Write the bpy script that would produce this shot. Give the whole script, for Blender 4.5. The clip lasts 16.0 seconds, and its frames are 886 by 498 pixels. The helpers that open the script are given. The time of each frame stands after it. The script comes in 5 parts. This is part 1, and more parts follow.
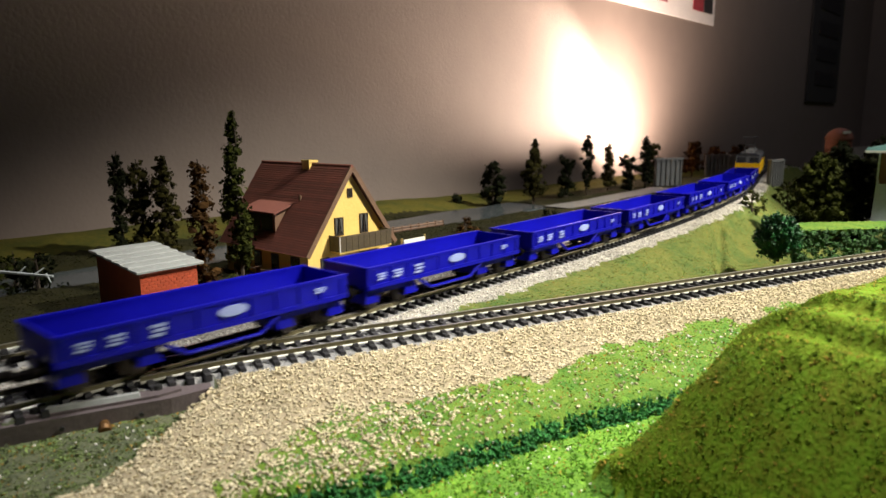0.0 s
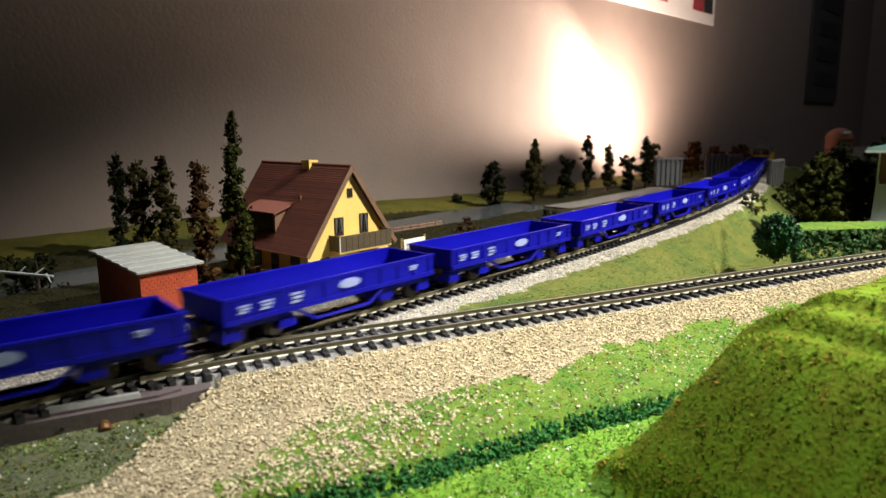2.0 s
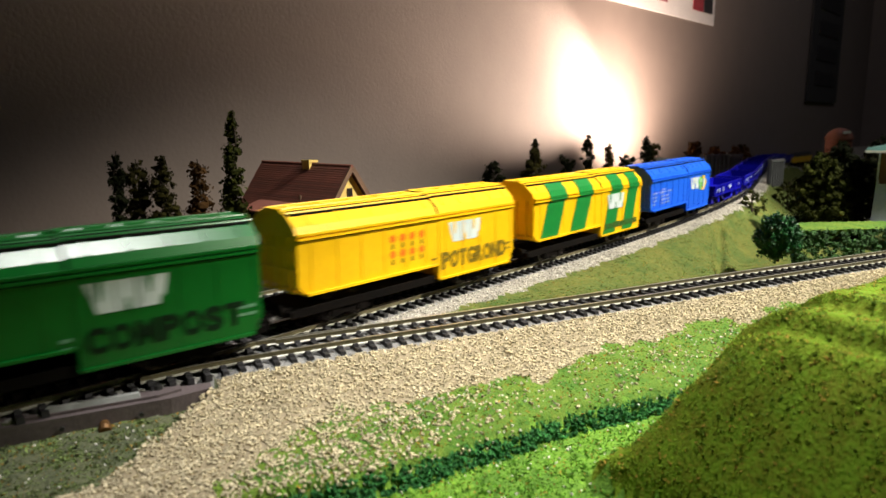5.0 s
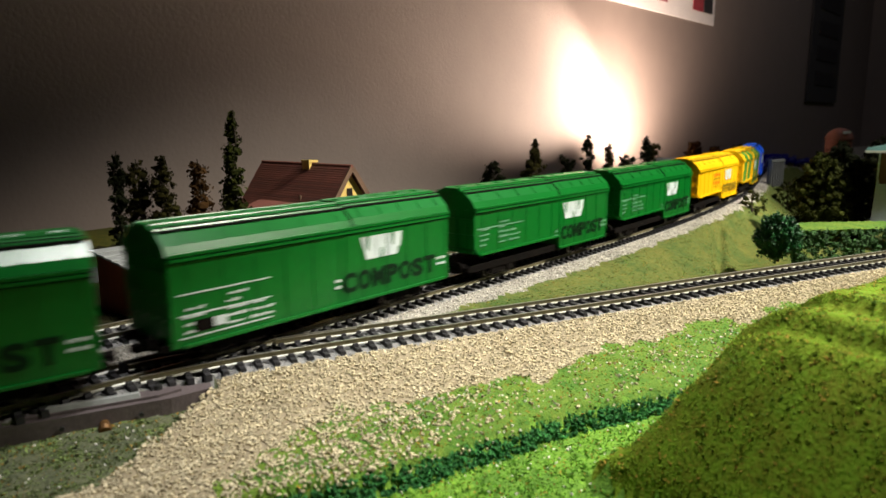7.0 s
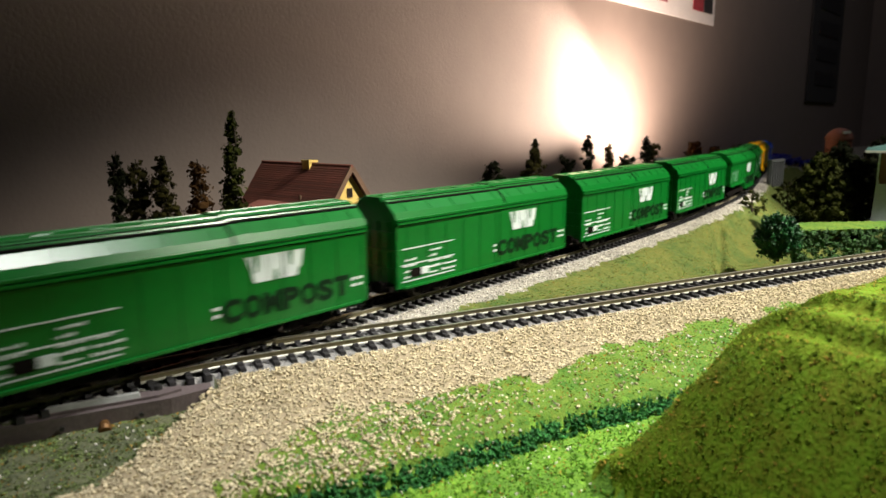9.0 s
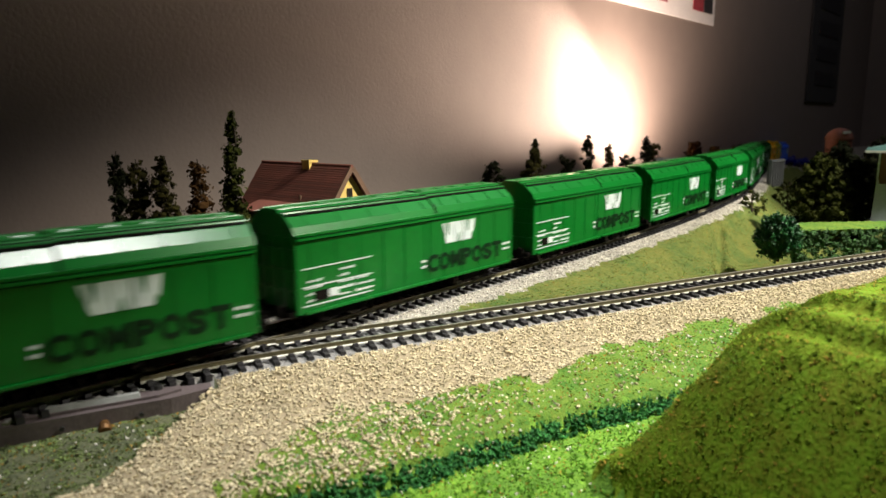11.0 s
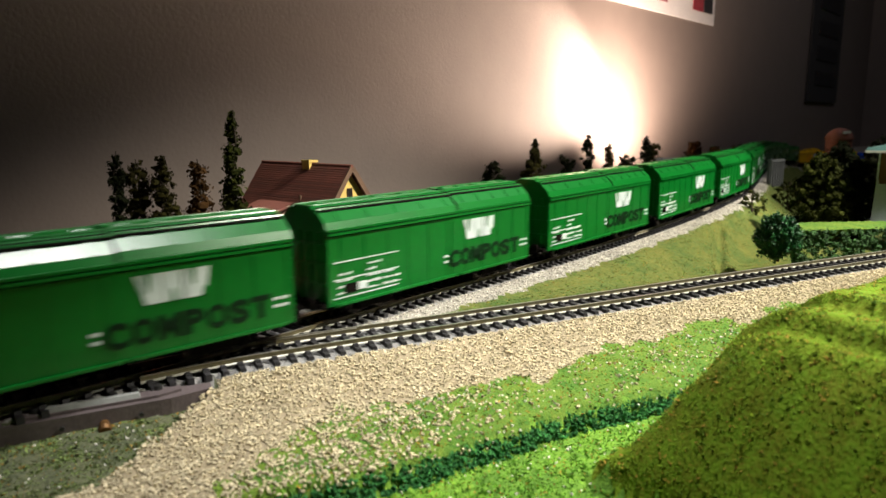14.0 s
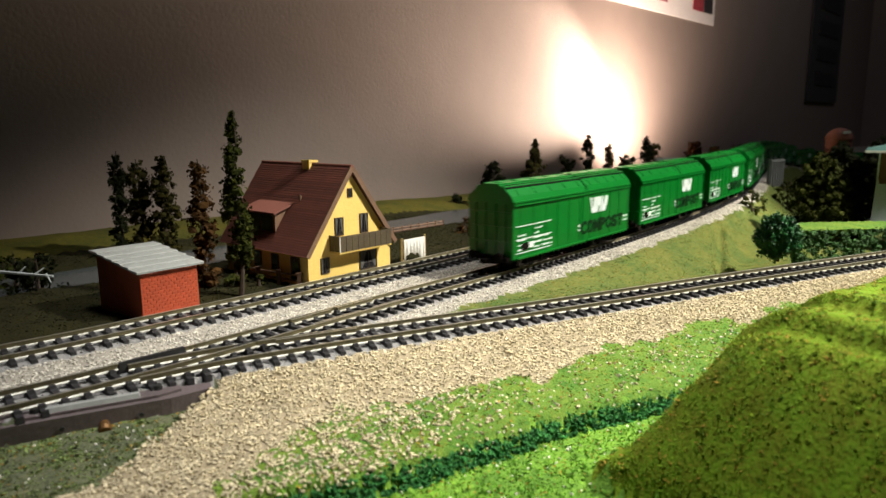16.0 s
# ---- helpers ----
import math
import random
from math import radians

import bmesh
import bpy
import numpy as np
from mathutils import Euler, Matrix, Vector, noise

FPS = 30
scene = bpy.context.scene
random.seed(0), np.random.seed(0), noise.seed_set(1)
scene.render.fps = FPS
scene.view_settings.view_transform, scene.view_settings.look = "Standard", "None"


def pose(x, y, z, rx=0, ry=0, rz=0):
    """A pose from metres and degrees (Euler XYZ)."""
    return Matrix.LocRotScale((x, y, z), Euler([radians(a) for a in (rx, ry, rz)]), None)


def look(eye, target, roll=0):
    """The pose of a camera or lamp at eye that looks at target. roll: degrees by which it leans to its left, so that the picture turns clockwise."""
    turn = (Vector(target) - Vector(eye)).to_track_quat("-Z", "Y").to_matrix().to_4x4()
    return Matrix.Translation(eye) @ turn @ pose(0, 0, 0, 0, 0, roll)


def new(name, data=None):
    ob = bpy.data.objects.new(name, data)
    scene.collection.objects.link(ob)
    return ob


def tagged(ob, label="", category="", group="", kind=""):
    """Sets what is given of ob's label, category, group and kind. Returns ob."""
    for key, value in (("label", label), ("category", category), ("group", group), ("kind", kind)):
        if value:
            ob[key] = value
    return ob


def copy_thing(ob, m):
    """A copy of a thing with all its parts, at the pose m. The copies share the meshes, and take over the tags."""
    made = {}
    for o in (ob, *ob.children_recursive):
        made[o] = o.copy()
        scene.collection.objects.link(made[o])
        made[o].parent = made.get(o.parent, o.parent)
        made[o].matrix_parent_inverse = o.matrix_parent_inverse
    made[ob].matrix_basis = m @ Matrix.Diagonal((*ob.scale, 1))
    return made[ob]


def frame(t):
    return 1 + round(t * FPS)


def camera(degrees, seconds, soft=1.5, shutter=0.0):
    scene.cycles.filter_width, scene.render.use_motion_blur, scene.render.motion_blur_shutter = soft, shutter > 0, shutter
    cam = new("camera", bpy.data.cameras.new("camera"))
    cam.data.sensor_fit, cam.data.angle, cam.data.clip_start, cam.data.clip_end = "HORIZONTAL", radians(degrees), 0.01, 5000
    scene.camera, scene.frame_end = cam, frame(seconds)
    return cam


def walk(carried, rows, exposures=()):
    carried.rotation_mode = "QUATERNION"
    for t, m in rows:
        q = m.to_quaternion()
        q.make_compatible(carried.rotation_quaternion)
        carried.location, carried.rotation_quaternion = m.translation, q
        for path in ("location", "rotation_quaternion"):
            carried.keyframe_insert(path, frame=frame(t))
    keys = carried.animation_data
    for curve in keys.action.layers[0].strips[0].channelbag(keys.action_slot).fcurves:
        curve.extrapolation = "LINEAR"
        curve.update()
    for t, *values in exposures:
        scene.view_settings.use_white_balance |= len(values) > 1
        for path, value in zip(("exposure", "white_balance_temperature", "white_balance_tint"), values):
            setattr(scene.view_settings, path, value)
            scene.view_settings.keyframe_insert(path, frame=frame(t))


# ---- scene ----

# ---------------------------------------------------------------- camera
cam = camera(66.3, 16.0, 1.5, 0.5)
VIEW = look((0, 0, 0.0892), (0, math.cos(0.18222), 0.0892 - math.sin(0.18222)), -0.39)
cam.data.dof.use_dof, cam.data.dof.focus_distance, cam.data.dof.aperture_fstop = True, 0.37, 18.0
walk(cam, [(0.0, VIEW), (16.0, VIEW)], [(0.0, 0.02), (3.0, 0.0), (4.0, -0.08), (6.5, -0.25), (7.0, -0.25), (8.0, -0.18), (9.0, -0.14), (12.5, -0.11), (13.5, -0.08), (16.0, -0.08)])

# ---------------------------------------------------------------- light
world = bpy.data.worlds.new("world")
scene.world = world
world.use_nodes = True
world.node_tree.nodes["Background"].inputs["Color"].default_value = (0.55, 0.5, 0.5, 1)
world.node_tree.nodes["Background"].inputs["Strength"].default_value = 0.02


def lamp(name, kind, eye, target, power, colour, **more):
    data = bpy.data.lights.new(name, kind)
    data.energy, data.color = power, colour
    if "size" in more:
        data.size = more["size"]
    if "radius" in more:
        data.shadow_soft_size = more["radius"]
    if "angle" in more:
        data.spot_size, data.spot_blend = radians(more["angle"]), more["blend"]
    ob = new(name, data)
    ob.matrix_world = look(eye, target)
    return ob


# the room's lamps over the camera's shoulder, a warm bulb at the wall, added fills
lamp("desk_lamp", "SPOT", (0.90, 0.22, 0.92), (0.290, 0.480, 0), 168.0, (1.0, 0.95, 0.81), angle=44, blend=0.6, radius=0.03)
# added fill with no source of its own, brightens the far train
lamp("far_train_fill", "SPOT", (0.95, 0.40, 1.10), (0.46, 0.92, 0), 75.0, (1.0, 0.95, 0.84), angle=24, blend=0.8, radius=0.03)
lamp("overhead_lamp", "SPOT", (0.20, 0.32, 1.42), (-0.02, 0.20, 0), 92.0, (1.0, 0.98, 0.95), angle=28, blend=0.7, radius=0.19)
# added weak fill in place of the room's ambient, lifts the right wall
lamp("ambient_fill", "AREA", (1.25, 1.05, 1.44), (1.15, 1.00, 0), 4.0, (0.93, 0.92, 1.0), size=0.5)
lamp("wall_wash", "SPOT", (0.392, 1.143, 0.068), (0.392 - 0.400, 1.143 + 0.710, 0.068 + 0.590), 20.0, (1.0, 0.77, 0.60), angle=142.7, blend=0.68, radius=0.012)
# second spot is added only to stretch the glow along the wall
lamp("wall_wash", "SPOT", (0.553, 1.260, 0.082), (0.553 - 0.904, 1.260 - 0.388, 0.082 + 0.195), 82.0, (1.0, 0.77, 0.60), angle=38.6, blend=0.82, radius=0.012)

# ---------------------------------------------------------------- materials


def mat(name, colour, colour2=None, rough=0.7, scale=60.0, metal=0.0, bump=0.0, bump_scale=400.0, spread=0.5, each=0.0, coat=0.0, detail=6.0, spec=0.5):
    """A surface of two tones mixed by a coarse and a fine noise in object space, with fine relief."""
    m = bpy.data.materials.new(name)
    m.use_nodes = True
    n, k = m.node_tree.nodes, m.node_tree.links
    b = n["Principled BSDF"]
    colour2 = colour2 or tuple(c * 0.75 for c in colour)
    tex = n.new("ShaderNodeTexCoord")
    no = n.new("ShaderNodeTexNoise")
    no.inputs["Scale"].default_value, no.inputs["Detail"].default_value = scale, detail
    no2 = n.new("ShaderNodeTexNoise")
    no2.inputs["Scale"].default_value, no2.inputs["Detail"].default_value = scale * 9, 3
    add = n.new("ShaderNodeMath")
    add.operation = "ADD"
    ramp = n.new("ShaderNodeMapRange")
    ramp.inputs["From Min"].default_value, ramp.inputs["From Max"].default_value = 1 - spread * 0.5, 1 + spread * 0.5
    mix = n.new("ShaderNodeMix")
    mix.data_type = "RGBA"
    mix.inputs["A"].default_value, mix.inputs["B"].default_value = (*colour, 1), (*colour2, 1)
    k.new(tex.outputs["Object"], no.inputs["Vector"]), k.new(tex.outputs["Object"], no2.inputs["Vector"])
    k.new(no.outputs["Fac"], add.inputs[0]), k.new(no2.outputs["Fac"], add.inputs[1])
    k.new(add.outputs[0], ramp.inputs["Value"]), k.new(ramp.outputs[0], mix.inputs["Factor"])
    out = mix.outputs["Result"]
    if each:
        info = n.new("ShaderNodeObjectInfo") if each > 0 else n.new("ShaderNodeNewGeometry")
        r = n.new("ShaderNodeMapRange")
        r.inputs["To Min"].default_value, r.inputs["To Max"].default_value = 1 - abs(each), 1 + abs(each)
        hsv = n.new("ShaderNodeHueSaturation")
        k.new(info.outputs["Random" if each > 0 else "Random Per Island"], r.inputs["Value"])
        k.new(r.outputs[0], hsv.inputs["Value"]), k.new(out, hsv.inputs["Color"])
        out = hsv.outputs["Color"]
    k.new(out, b.inputs["Base Color"])
    b.inputs["Roughness"].default_value, b.inputs["Metallic"].default_value = rough, metal
    b.inputs["Coat Weight"].default_value, b.inputs["Specular IOR Level"].default_value = coat, spec
    if bump:
        no3 = n.new("ShaderNodeTexNoise")
        no3.inputs["Scale"].default_value, no3.inputs["Detail"].default_value = bump_scale, 4
        bp = n.new("ShaderNodeBump")
        bp.inputs["Strength"].default_value, bp.inputs["Distance"].default_value = bump, 0.6 / bump_scale
        k.new(tex.outputs["Object"], no3.inputs["Vector"])
        k.new(no3.outputs["Fac"], bp.inputs["Height"]), k.new(bp.outputs[0], b.inputs["Normal"])
    return m


WALL = mat("wall_paint", (0.177, 0.138, 0.123), (0.163, 0.127, 0.114), 0.8, 3, bump=0.15, bump_scale=250)
RAIL_TOP = mat("rail_steel", (0.80, 0.78, 0.70), (0.66, 0.64, 0.56), 0.42, 200, 1.0)
# paler than the rail's side: the light on the foot is in its colour
RAIL_FOOT = mat("lit_rail_foot", (0.46, 0.45, 0.39), (0.34, 0.33, 0.28), 0.45, 200, 0.4)
RAIL_SIDE = mat("rail_rust_paint", (0.15, 0.13, 0.065), (0.095, 0.08, 0.042), 0.5, 150)
SLEEPER = mat("sleeper_plastic", (0.022, 0.021, 0.024), (0.012, 0.011, 0.012), 0.55, 300, each=0.35)
TURNOUT_PLASTIC = mat("frog_plastic", (0.02, 0.02, 0.02), (0.012, 0.012, 0.012), 0.5, 100)
MOTOR_PLASTIC = mat("motor_plastic", (0.125, 0.098, 0.10), (0.085, 0.068, 0.070), 0.5, 90, bump=0.2)
BED = mat("grey_track_bed", (0.27, 0.265, 0.26), (0.18, 0.175, 0.17), 0.95, 250, bump=0.8, bump_scale=900)
STONE_TAN = mat("tan_stone_chips", (0.55, 0.48, 0.325), (0.42, 0.355, 0.225), 0.85, 300, each=-0.38)
STONE_PALE = mat("pale_stone_chips", (0.60, 0.57, 0.50), (0.42, 0.39, 0.34), 0.85, 300, each=-0.35)
SOIL_TAN = mat("tan_gravel_bed", (0.36, 0.30, 0.20), (0.25, 0.20, 0.12), 0.95, 300, bump=0.9, bump_scale=900)
SOIL_PALE = mat("pale_gravel_bed", (0.36, 0.33, 0.28), (0.22, 0.20, 0.17), 0.95, 300, bump=0.9, bump_scale=900)
GRASS_LAWN = mat("bright_lawn_flock", (0.16, 0.32, 0.022), (0.08, 0.19, 0.014), 0.9, 60, bump=1.0, bump_scale=1300, spread=0.35)
GRASS_MID = mat("mixed_green_flock", (0.14, 0.21, 0.028), (0.06, 0.15, 0.020), 0.9, 70, bump=1.0, bump_scale=1100, spread=0.4, spec=0.2)
GRASS_DARK = mat("deep_green_flock", (0.014, 0.085, 0.022), (0.03, 0.13, 0.025), 0.95, 90, bump=1.0, bump_scale=1100)
GRASS_HILL = mat("hill_moss_flock", (0.15, 0.27, 0.015), (0.13, 0.15, 0.010), 0.95, 110, bump=1.0, bump_scale=800, spread=0.45, spec=0.15)
GRASS_BANK = mat("bank_yellow_green_flock", (0.135, 0.14, 0.032), (0.065, 0.105, 0.024), 0.95, 32, bump=0.9, bump_scale=1000, spread=0.4, spec=0.2)
SOIL_DARK = mat("dark_scenery_soil", (0.024, 0.021, 0.007), (0.012, 0.012, 0.005), 0.95, 45, bump=0.8, bump_scale=800, spec=0.1)
OCHRE = mat("ochre_field_flock", (0.095, 0.080, 0.012), (0.045, 0.050, 0.009), 0.95, 30, bump=0.8, bump_scale=700, spec=0.15)
BRICK = mat("orange_brick_card", (0.50, 0.085, 0.03), (0.38, 0.055, 0.02), 0.75, 120, each=0.12)
MORTAR = mat("brick_mortar", (0.42, 0.10, 0.045), (0.34, 0.08, 0.04), 0.8, 120)
ROOF_GREY = mat("grey_corrugated_plastic", (0.30, 0.31, 0.30), (0.23, 0.24, 0.23), 0.5, 60)
PLASTER = mat("yellow_plaster", (0.74, 0.53, 0.155), (0.66, 0.46, 0.125), 0.7, 70, bump=0.2, bump_scale=900)
TILE = mat("red_brown_roof_tile", (0.15, 0.045, 0.028), (0.10, 0.032, 0.022), 0.6, 120, each=0.22)
DORMER_TILE = mat("faded_roof_board", (0.17, 0.055, 0.038), (0.13, 0.042, 0.03), 0.65, 90)
WOOD_DARK = mat("dark_brown_boards", (0.075, 0.055, 0.028), (0.045, 0.032, 0.018), 0.6, 150)
WINDOW_DARK = mat("dark_window_frame", (0.05, 0.032, 0.018), (0.03, 0.02, 0.012), 0.5, 100)
GLASS = mat("dark_pane", (0.02, 0.02, 0.022), (0.012, 0.012, 0.014), 0.08, 100)
CURTAIN = mat("grey_curtain", (0.09, 0.09, 0.085), (0.045, 0.045, 0.045), 0.9, 500)
CLOTH = mat("white_cloth", (0.78, 0.76, 0.72), (0.62, 0.60, 0.57), 0.9, 60)
PALE_WOOD = mat("pale_wood", (0.50, 0.36, 0.12), (0.38, 0.26, 0.09), 0.7, 150)
FENCE_BROWN = mat("fence_brown", (0.16, 0.085, 0.05), (0.11, 0.06, 0.035), 0.7, 150)
WATER = mat("grey_water_resin", (0.060, 0.070, 0.076), (0.045, 0.053, 0.058), 0.14, 12)
ROAD = mat("grey_road_card", (0.13, 0.125, 0.12), (0.09, 0.088, 0.085), 0.8, 60)
BARK = mat("tree_bark", (0.05, 0.035, 0.022), (0.03, 0.02, 0.014), 0.9, 200)
LEAF_OLIVE = mat("olive_leaf_foam", (0.026, 0.022, 0.004), (0.011, 0.011, 0.003), 0.95, 200, each=-0.45, spec=0.08)
LEAF_DARK = mat("dark_leaf_foam", (0.011, 0.013, 0.004), (0.005, 0.007, 0.003), 0.95, 200, each=-0.4, spec=0.08)
LEAF_BROWN = mat("autumn_leaf_foam", (0.055, 0.026, 0.007), (0.024, 0.013, 0.005), 0.95, 200, each=-0.4, spec=0.08)
LEAF_GREEN = mat("emerald_leaf_flakes", (0.012, 0.095, 0.020), (0.006, 0.055, 0.012), 0.4, 200, each=-0.5)
LEAF_MOSS = mat("moss_leaf_foam", (0.034, 0.038, 0.005), (0.014, 0.018, 0.003), 0.95, 200, each=-0.45, spec=0.1)
GREY_PLASTIC = mat("grey_moulded_plastic", (0.16, 0.165, 0.17), (0.11, 0.115, 0.12), 0.6, 60)
BLUE_DEEP = mat("ultramarine_wagon_paint", (0.004, 0.004, 0.33), (0.003, 0.003, 0.27), 0.38, 40, spec=0.22)
BLUE_SKY = mat("bright_blue_wagon_paint", (0.012, 0.12, 0.78), (0.010, 0.10, 0.70), 0.35, 30)
YELLOW = mat("golden_yellow_wagon_paint", (0.85, 0.49, 0.004), (0.78, 0.44, 0.003), 0.38, 30, spec=0.35)
GREEN = mat("green_wagon_paint", (0.001, 0.125, 0.014), (0.001, 0.105, 0.012), 0.28, 30, spec=0.5)
STRIPE_GREEN = mat("green_stripe_paint", (0.008, 0.20, 0.035), (0.006, 0.17, 0.03), 0.35, 30)
UNDER = mat("black_underframe", (0.004, 0.0035, 0.0035), (0.007, 0.005, 0.004), 0.9, 100, spec=0.06)
WHEEL = mat("dark_wheel_metal", (0.06, 0.05, 0.045), (0.04, 0.03, 0.03), 0.45, 100, 0.7)
MARK_WHITE = mat("white_print", (0.62, 0.68, 0.68), (0.50, 0.57, 0.57), 0.5, 200)
MARK_PALE = mat("pale_blue_print", (0.34, 0.40, 0.68), (0.22, 0.27, 0.55), 0.5, 400)
SOIL_HOLLOW = mat("hollow_soil", (0.13, 0.135, 0.075), (0.07, 0.085, 0.05), 0.95, 90, bump=0.8, bump_scale=800, spec=0.15)
FLOCK_HOLLOW = mat("hollow_turf", (0.17, 0.25, 0.06), (0.10, 0.115, 0.05), 0.9, 60, each=-0.4)
MARK_BAND = mat("dark_band_print", (0.06, 0.09, 0.008), (0.01, 0.07, 0.015), 0.5, 300)
MARK_GREEN = mat("light_green_print", (0.10, 0.42, 0.03), (0.09, 0.36, 0.03), 0.5, 100)
MARK_YELLOW = mat("yellow_print", (0.75, 0.48, 0.02), (0.68, 0.42, 0.02), 0.5, 100)
MARK_DIM = mat("dim_grey_green_print", (0.16, 0.34, 0.22), (0.11, 0.26, 0.16), 0.5, 200)
MARK_ORANGE = mat("orange_print", (0.80, 0.16, 0.006), (0.70, 0.13, 0.005), 0.5, 100)
MARK_DARK = mat("dark_green_print", (0.001, 0.016, 0.004), (0.001, 0.011, 0.003), 0.5, 100, spec=0.2)
MARK_BROWN = mat("dark_olive_print", (0.20, 0.13, 0.004), (0.15, 0.10, 0.003), 0.5, 100)
LOCO_GREY = mat("dark_grey_loco_paint", (0.04, 0.042, 0.045), (0.03, 0.03, 0.033), 0.45, 60)
POSTER_WHITE = mat("poster_paper", (0.70, 0.66, 0.66), (0.62, 0.58, 0.58), 0.6, 20)
POSTER_RED = mat("poster_red", (0.30, 0.035, 0.05), (0.16, 0.02, 0.03), 0.6, 12)
POSTER_BLACK = mat("poster_black", (0.02, 0.018, 0.022), (0.012, 0.012, 0.015), 0.6, 20)
BANNER = mat("dark_banner", (0.034, 0.032, 0.034), (0.024, 0.022, 0.024), 0.8, 8)
TEAL = mat("teal_roof", (0.025, 0.075, 0.065), (0.02, 0.06, 0.055), 0.6, 60)
BLDG_WHITE = mat("grey_white_card", (0.40, 0.43, 0.44), (0.34, 0.37, 0.38), 0.7, 50)
BLDG_BROWN = mat("brown_cladding", (0.13, 0.05, 0.025), (0.09, 0.035, 0.02), 0.7, 80)
RED_BRICKY = mat("red_brown_tower", (0.15, 0.048, 0.030), (0.11, 0.036, 0.023), 0.8, 60)
RUST = mat("rusty_brass", (0.22, 0.11, 0.03), (0.10, 0.05, 0.02), 0.5, 300, 0.6)

BED_GRIT = mat("grey_grit", (0.32, 0.315, 0.31), (0.20, 0.195, 0.19), 0.9, 300, each=-0.35)
STONE_WHITE = mat("white_stone", (0.72, 0.69, 0.62), (0.60, 0.57, 0.50), 0.7, 300, each=-0.2)
FLOCK_LAWN = mat("lawn_turf", (0.17, 0.36, 0.022), (0.09, 0.24, 0.016), 0.9, 60, each=-0.35)
FLOCK_MID = mat("slope_turf", (0.155, 0.25, 0.028), (0.06, 0.18, 0.022), 0.9, 55, each=-0.4, spread=0.4, spec=0.2)
FLOCK_HILL = mat("knoll_turf", (0.19, 0.30, 0.016), (0.065, 0.135, 0.012), 0.9, 60, each=-0.35, spread=0.22, spec=0.15)
FLOCK_RUST = mat("rust_turf", (0.36, 0.19, 0.03), (0.24, 0.15, 0.025), 0.9, 60, each=-0.3, spec=0.2)
FLOCK_BANK = mat("bank_turf", (0.165, 0.155, 0.038), (0.07, 0.12, 0.026), 0.9, 32, each=-0.4, spread=0.4, spec=0.2)
FLOCK_SOIL = mat("soil_turf", (0.026, 0.026, 0.008), (0.014, 0.015, 0.005), 0.9, 50, each=-0.4, spec=0.1)
LEAF_GREEN_DULL = mat("hedge_leaf", (0.040, 0.115, 0.020), (0.020, 0.070, 0.014), 0.8, 200, each=-0.45)

FOAM_DEEP = mat("deep_green_foam", (0.030, 0.17, 0.030), (0.014, 0.105, 0.022), 0.95, 300, each=-0.35)

# ---------------------------------------------------------------- mesh helpers


def quad_box(bm, x0, x1, y0, y1, z0, z1, m=None, mi=0, top=None):
    """A box; top=(dx, dy) draws the upper face in by that much on every side."""
    tx, ty = top or (0, 0)
    co = [(x0, y0, z0), (x1, y0, z0), (x1, y1, z0), (x0, y1, z0), (x0 + tx, y0 + ty, z1), (x1 - tx, y0 + ty, z1), (x1 - tx, y1 - ty, z1), (x0 + tx, y1 - ty, z1)]
    v = [bm.verts.new((m @ Vector(c)) if m else c) for c in co]
    for f in ((3, 2, 1, 0), (4, 5, 6, 7), (0, 1, 5, 4), (1, 2, 6, 5), (2, 3, 7, 6), (3, 0, 4, 7)):
        bm.faces.new([v[i] for i in f]).material_index = mi
    return bm


def prism(bm, outline, a, b, axis="x", mi=0, m=None):
    """A closed outline (two coordinates) drawn out from a to b along an axis."""
    def place(p, d):
        c = {"x": (d, p[0], p[1]), "y": (p[0], d, p[1]), "z": (p[0], p[1], d)}[axis]
        return (m @ Vector(c)) if m else c
    u, w = [bm.verts.new(place(p, a)) for p in outline], [bm.verts.new(place(p, b)) for p in outline]
    n = len(outline)
    for i in range(n):
        bm.faces.new((u[i], u[(i + 1) % n], w[(i + 1) % n], w[i])).material_index = mi
    bm.faces.new(u[::-1]).material_index = mi
    bm.faces.new(w).material_index = mi
    return bm


def rod(bm, p, q, r, r2=None, n=8, mi=0):
    """A round bar from p to q, tapered to r2."""
    p, q = Vector(p), Vector(q)
    t = (q - p).to_track_quat("Z", "Y").to_matrix()
    r2 = r if r2 is None else r2
    a = [bm.verts.new(p + t @ Vector((r * math.cos(i * math.tau / n), r * math.sin(i * math.tau / n), 0))) for i in range(n)]
    b = [bm.verts.new(q + t @ Vector((r2 * math.cos(i * math.tau / n), r2 * math.sin(i * math.tau / n), 0))) for i in range(n)]
    for i in range(n):
        bm.faces.new((a[i], a[(i + 1) % n], b[(i + 1) % n], b[i])).material_index = mi
    bm.faces.new(a[::-1]).material_index = mi
    bm.faces.new(b).material_index = mi
    return bm


def finish(bm, name, materials):
    bmesh.ops.recalc_face_normals(bm, faces=bm.faces)
    me = bpy.data.meshes.new(name)
    bm.to_mesh(me)
    bm.free()
    for m in materials if isinstance(materials, (list, tuple)) else [materials]:
        me.materials.append(m)
    return me


def part(name, bm, material, parent, label=""):
    ob = new(name, finish(bm, name, material))
    ob.parent = parent
    return tagged(ob, label)


def thing(name, label, category, m=None, group="", kind=""):
    ob = new(name)
    ob.empty_display_size = 0.01
    if m:
        ob.matrix_basis = m
    return tagged(ob, label, category, group, kind)


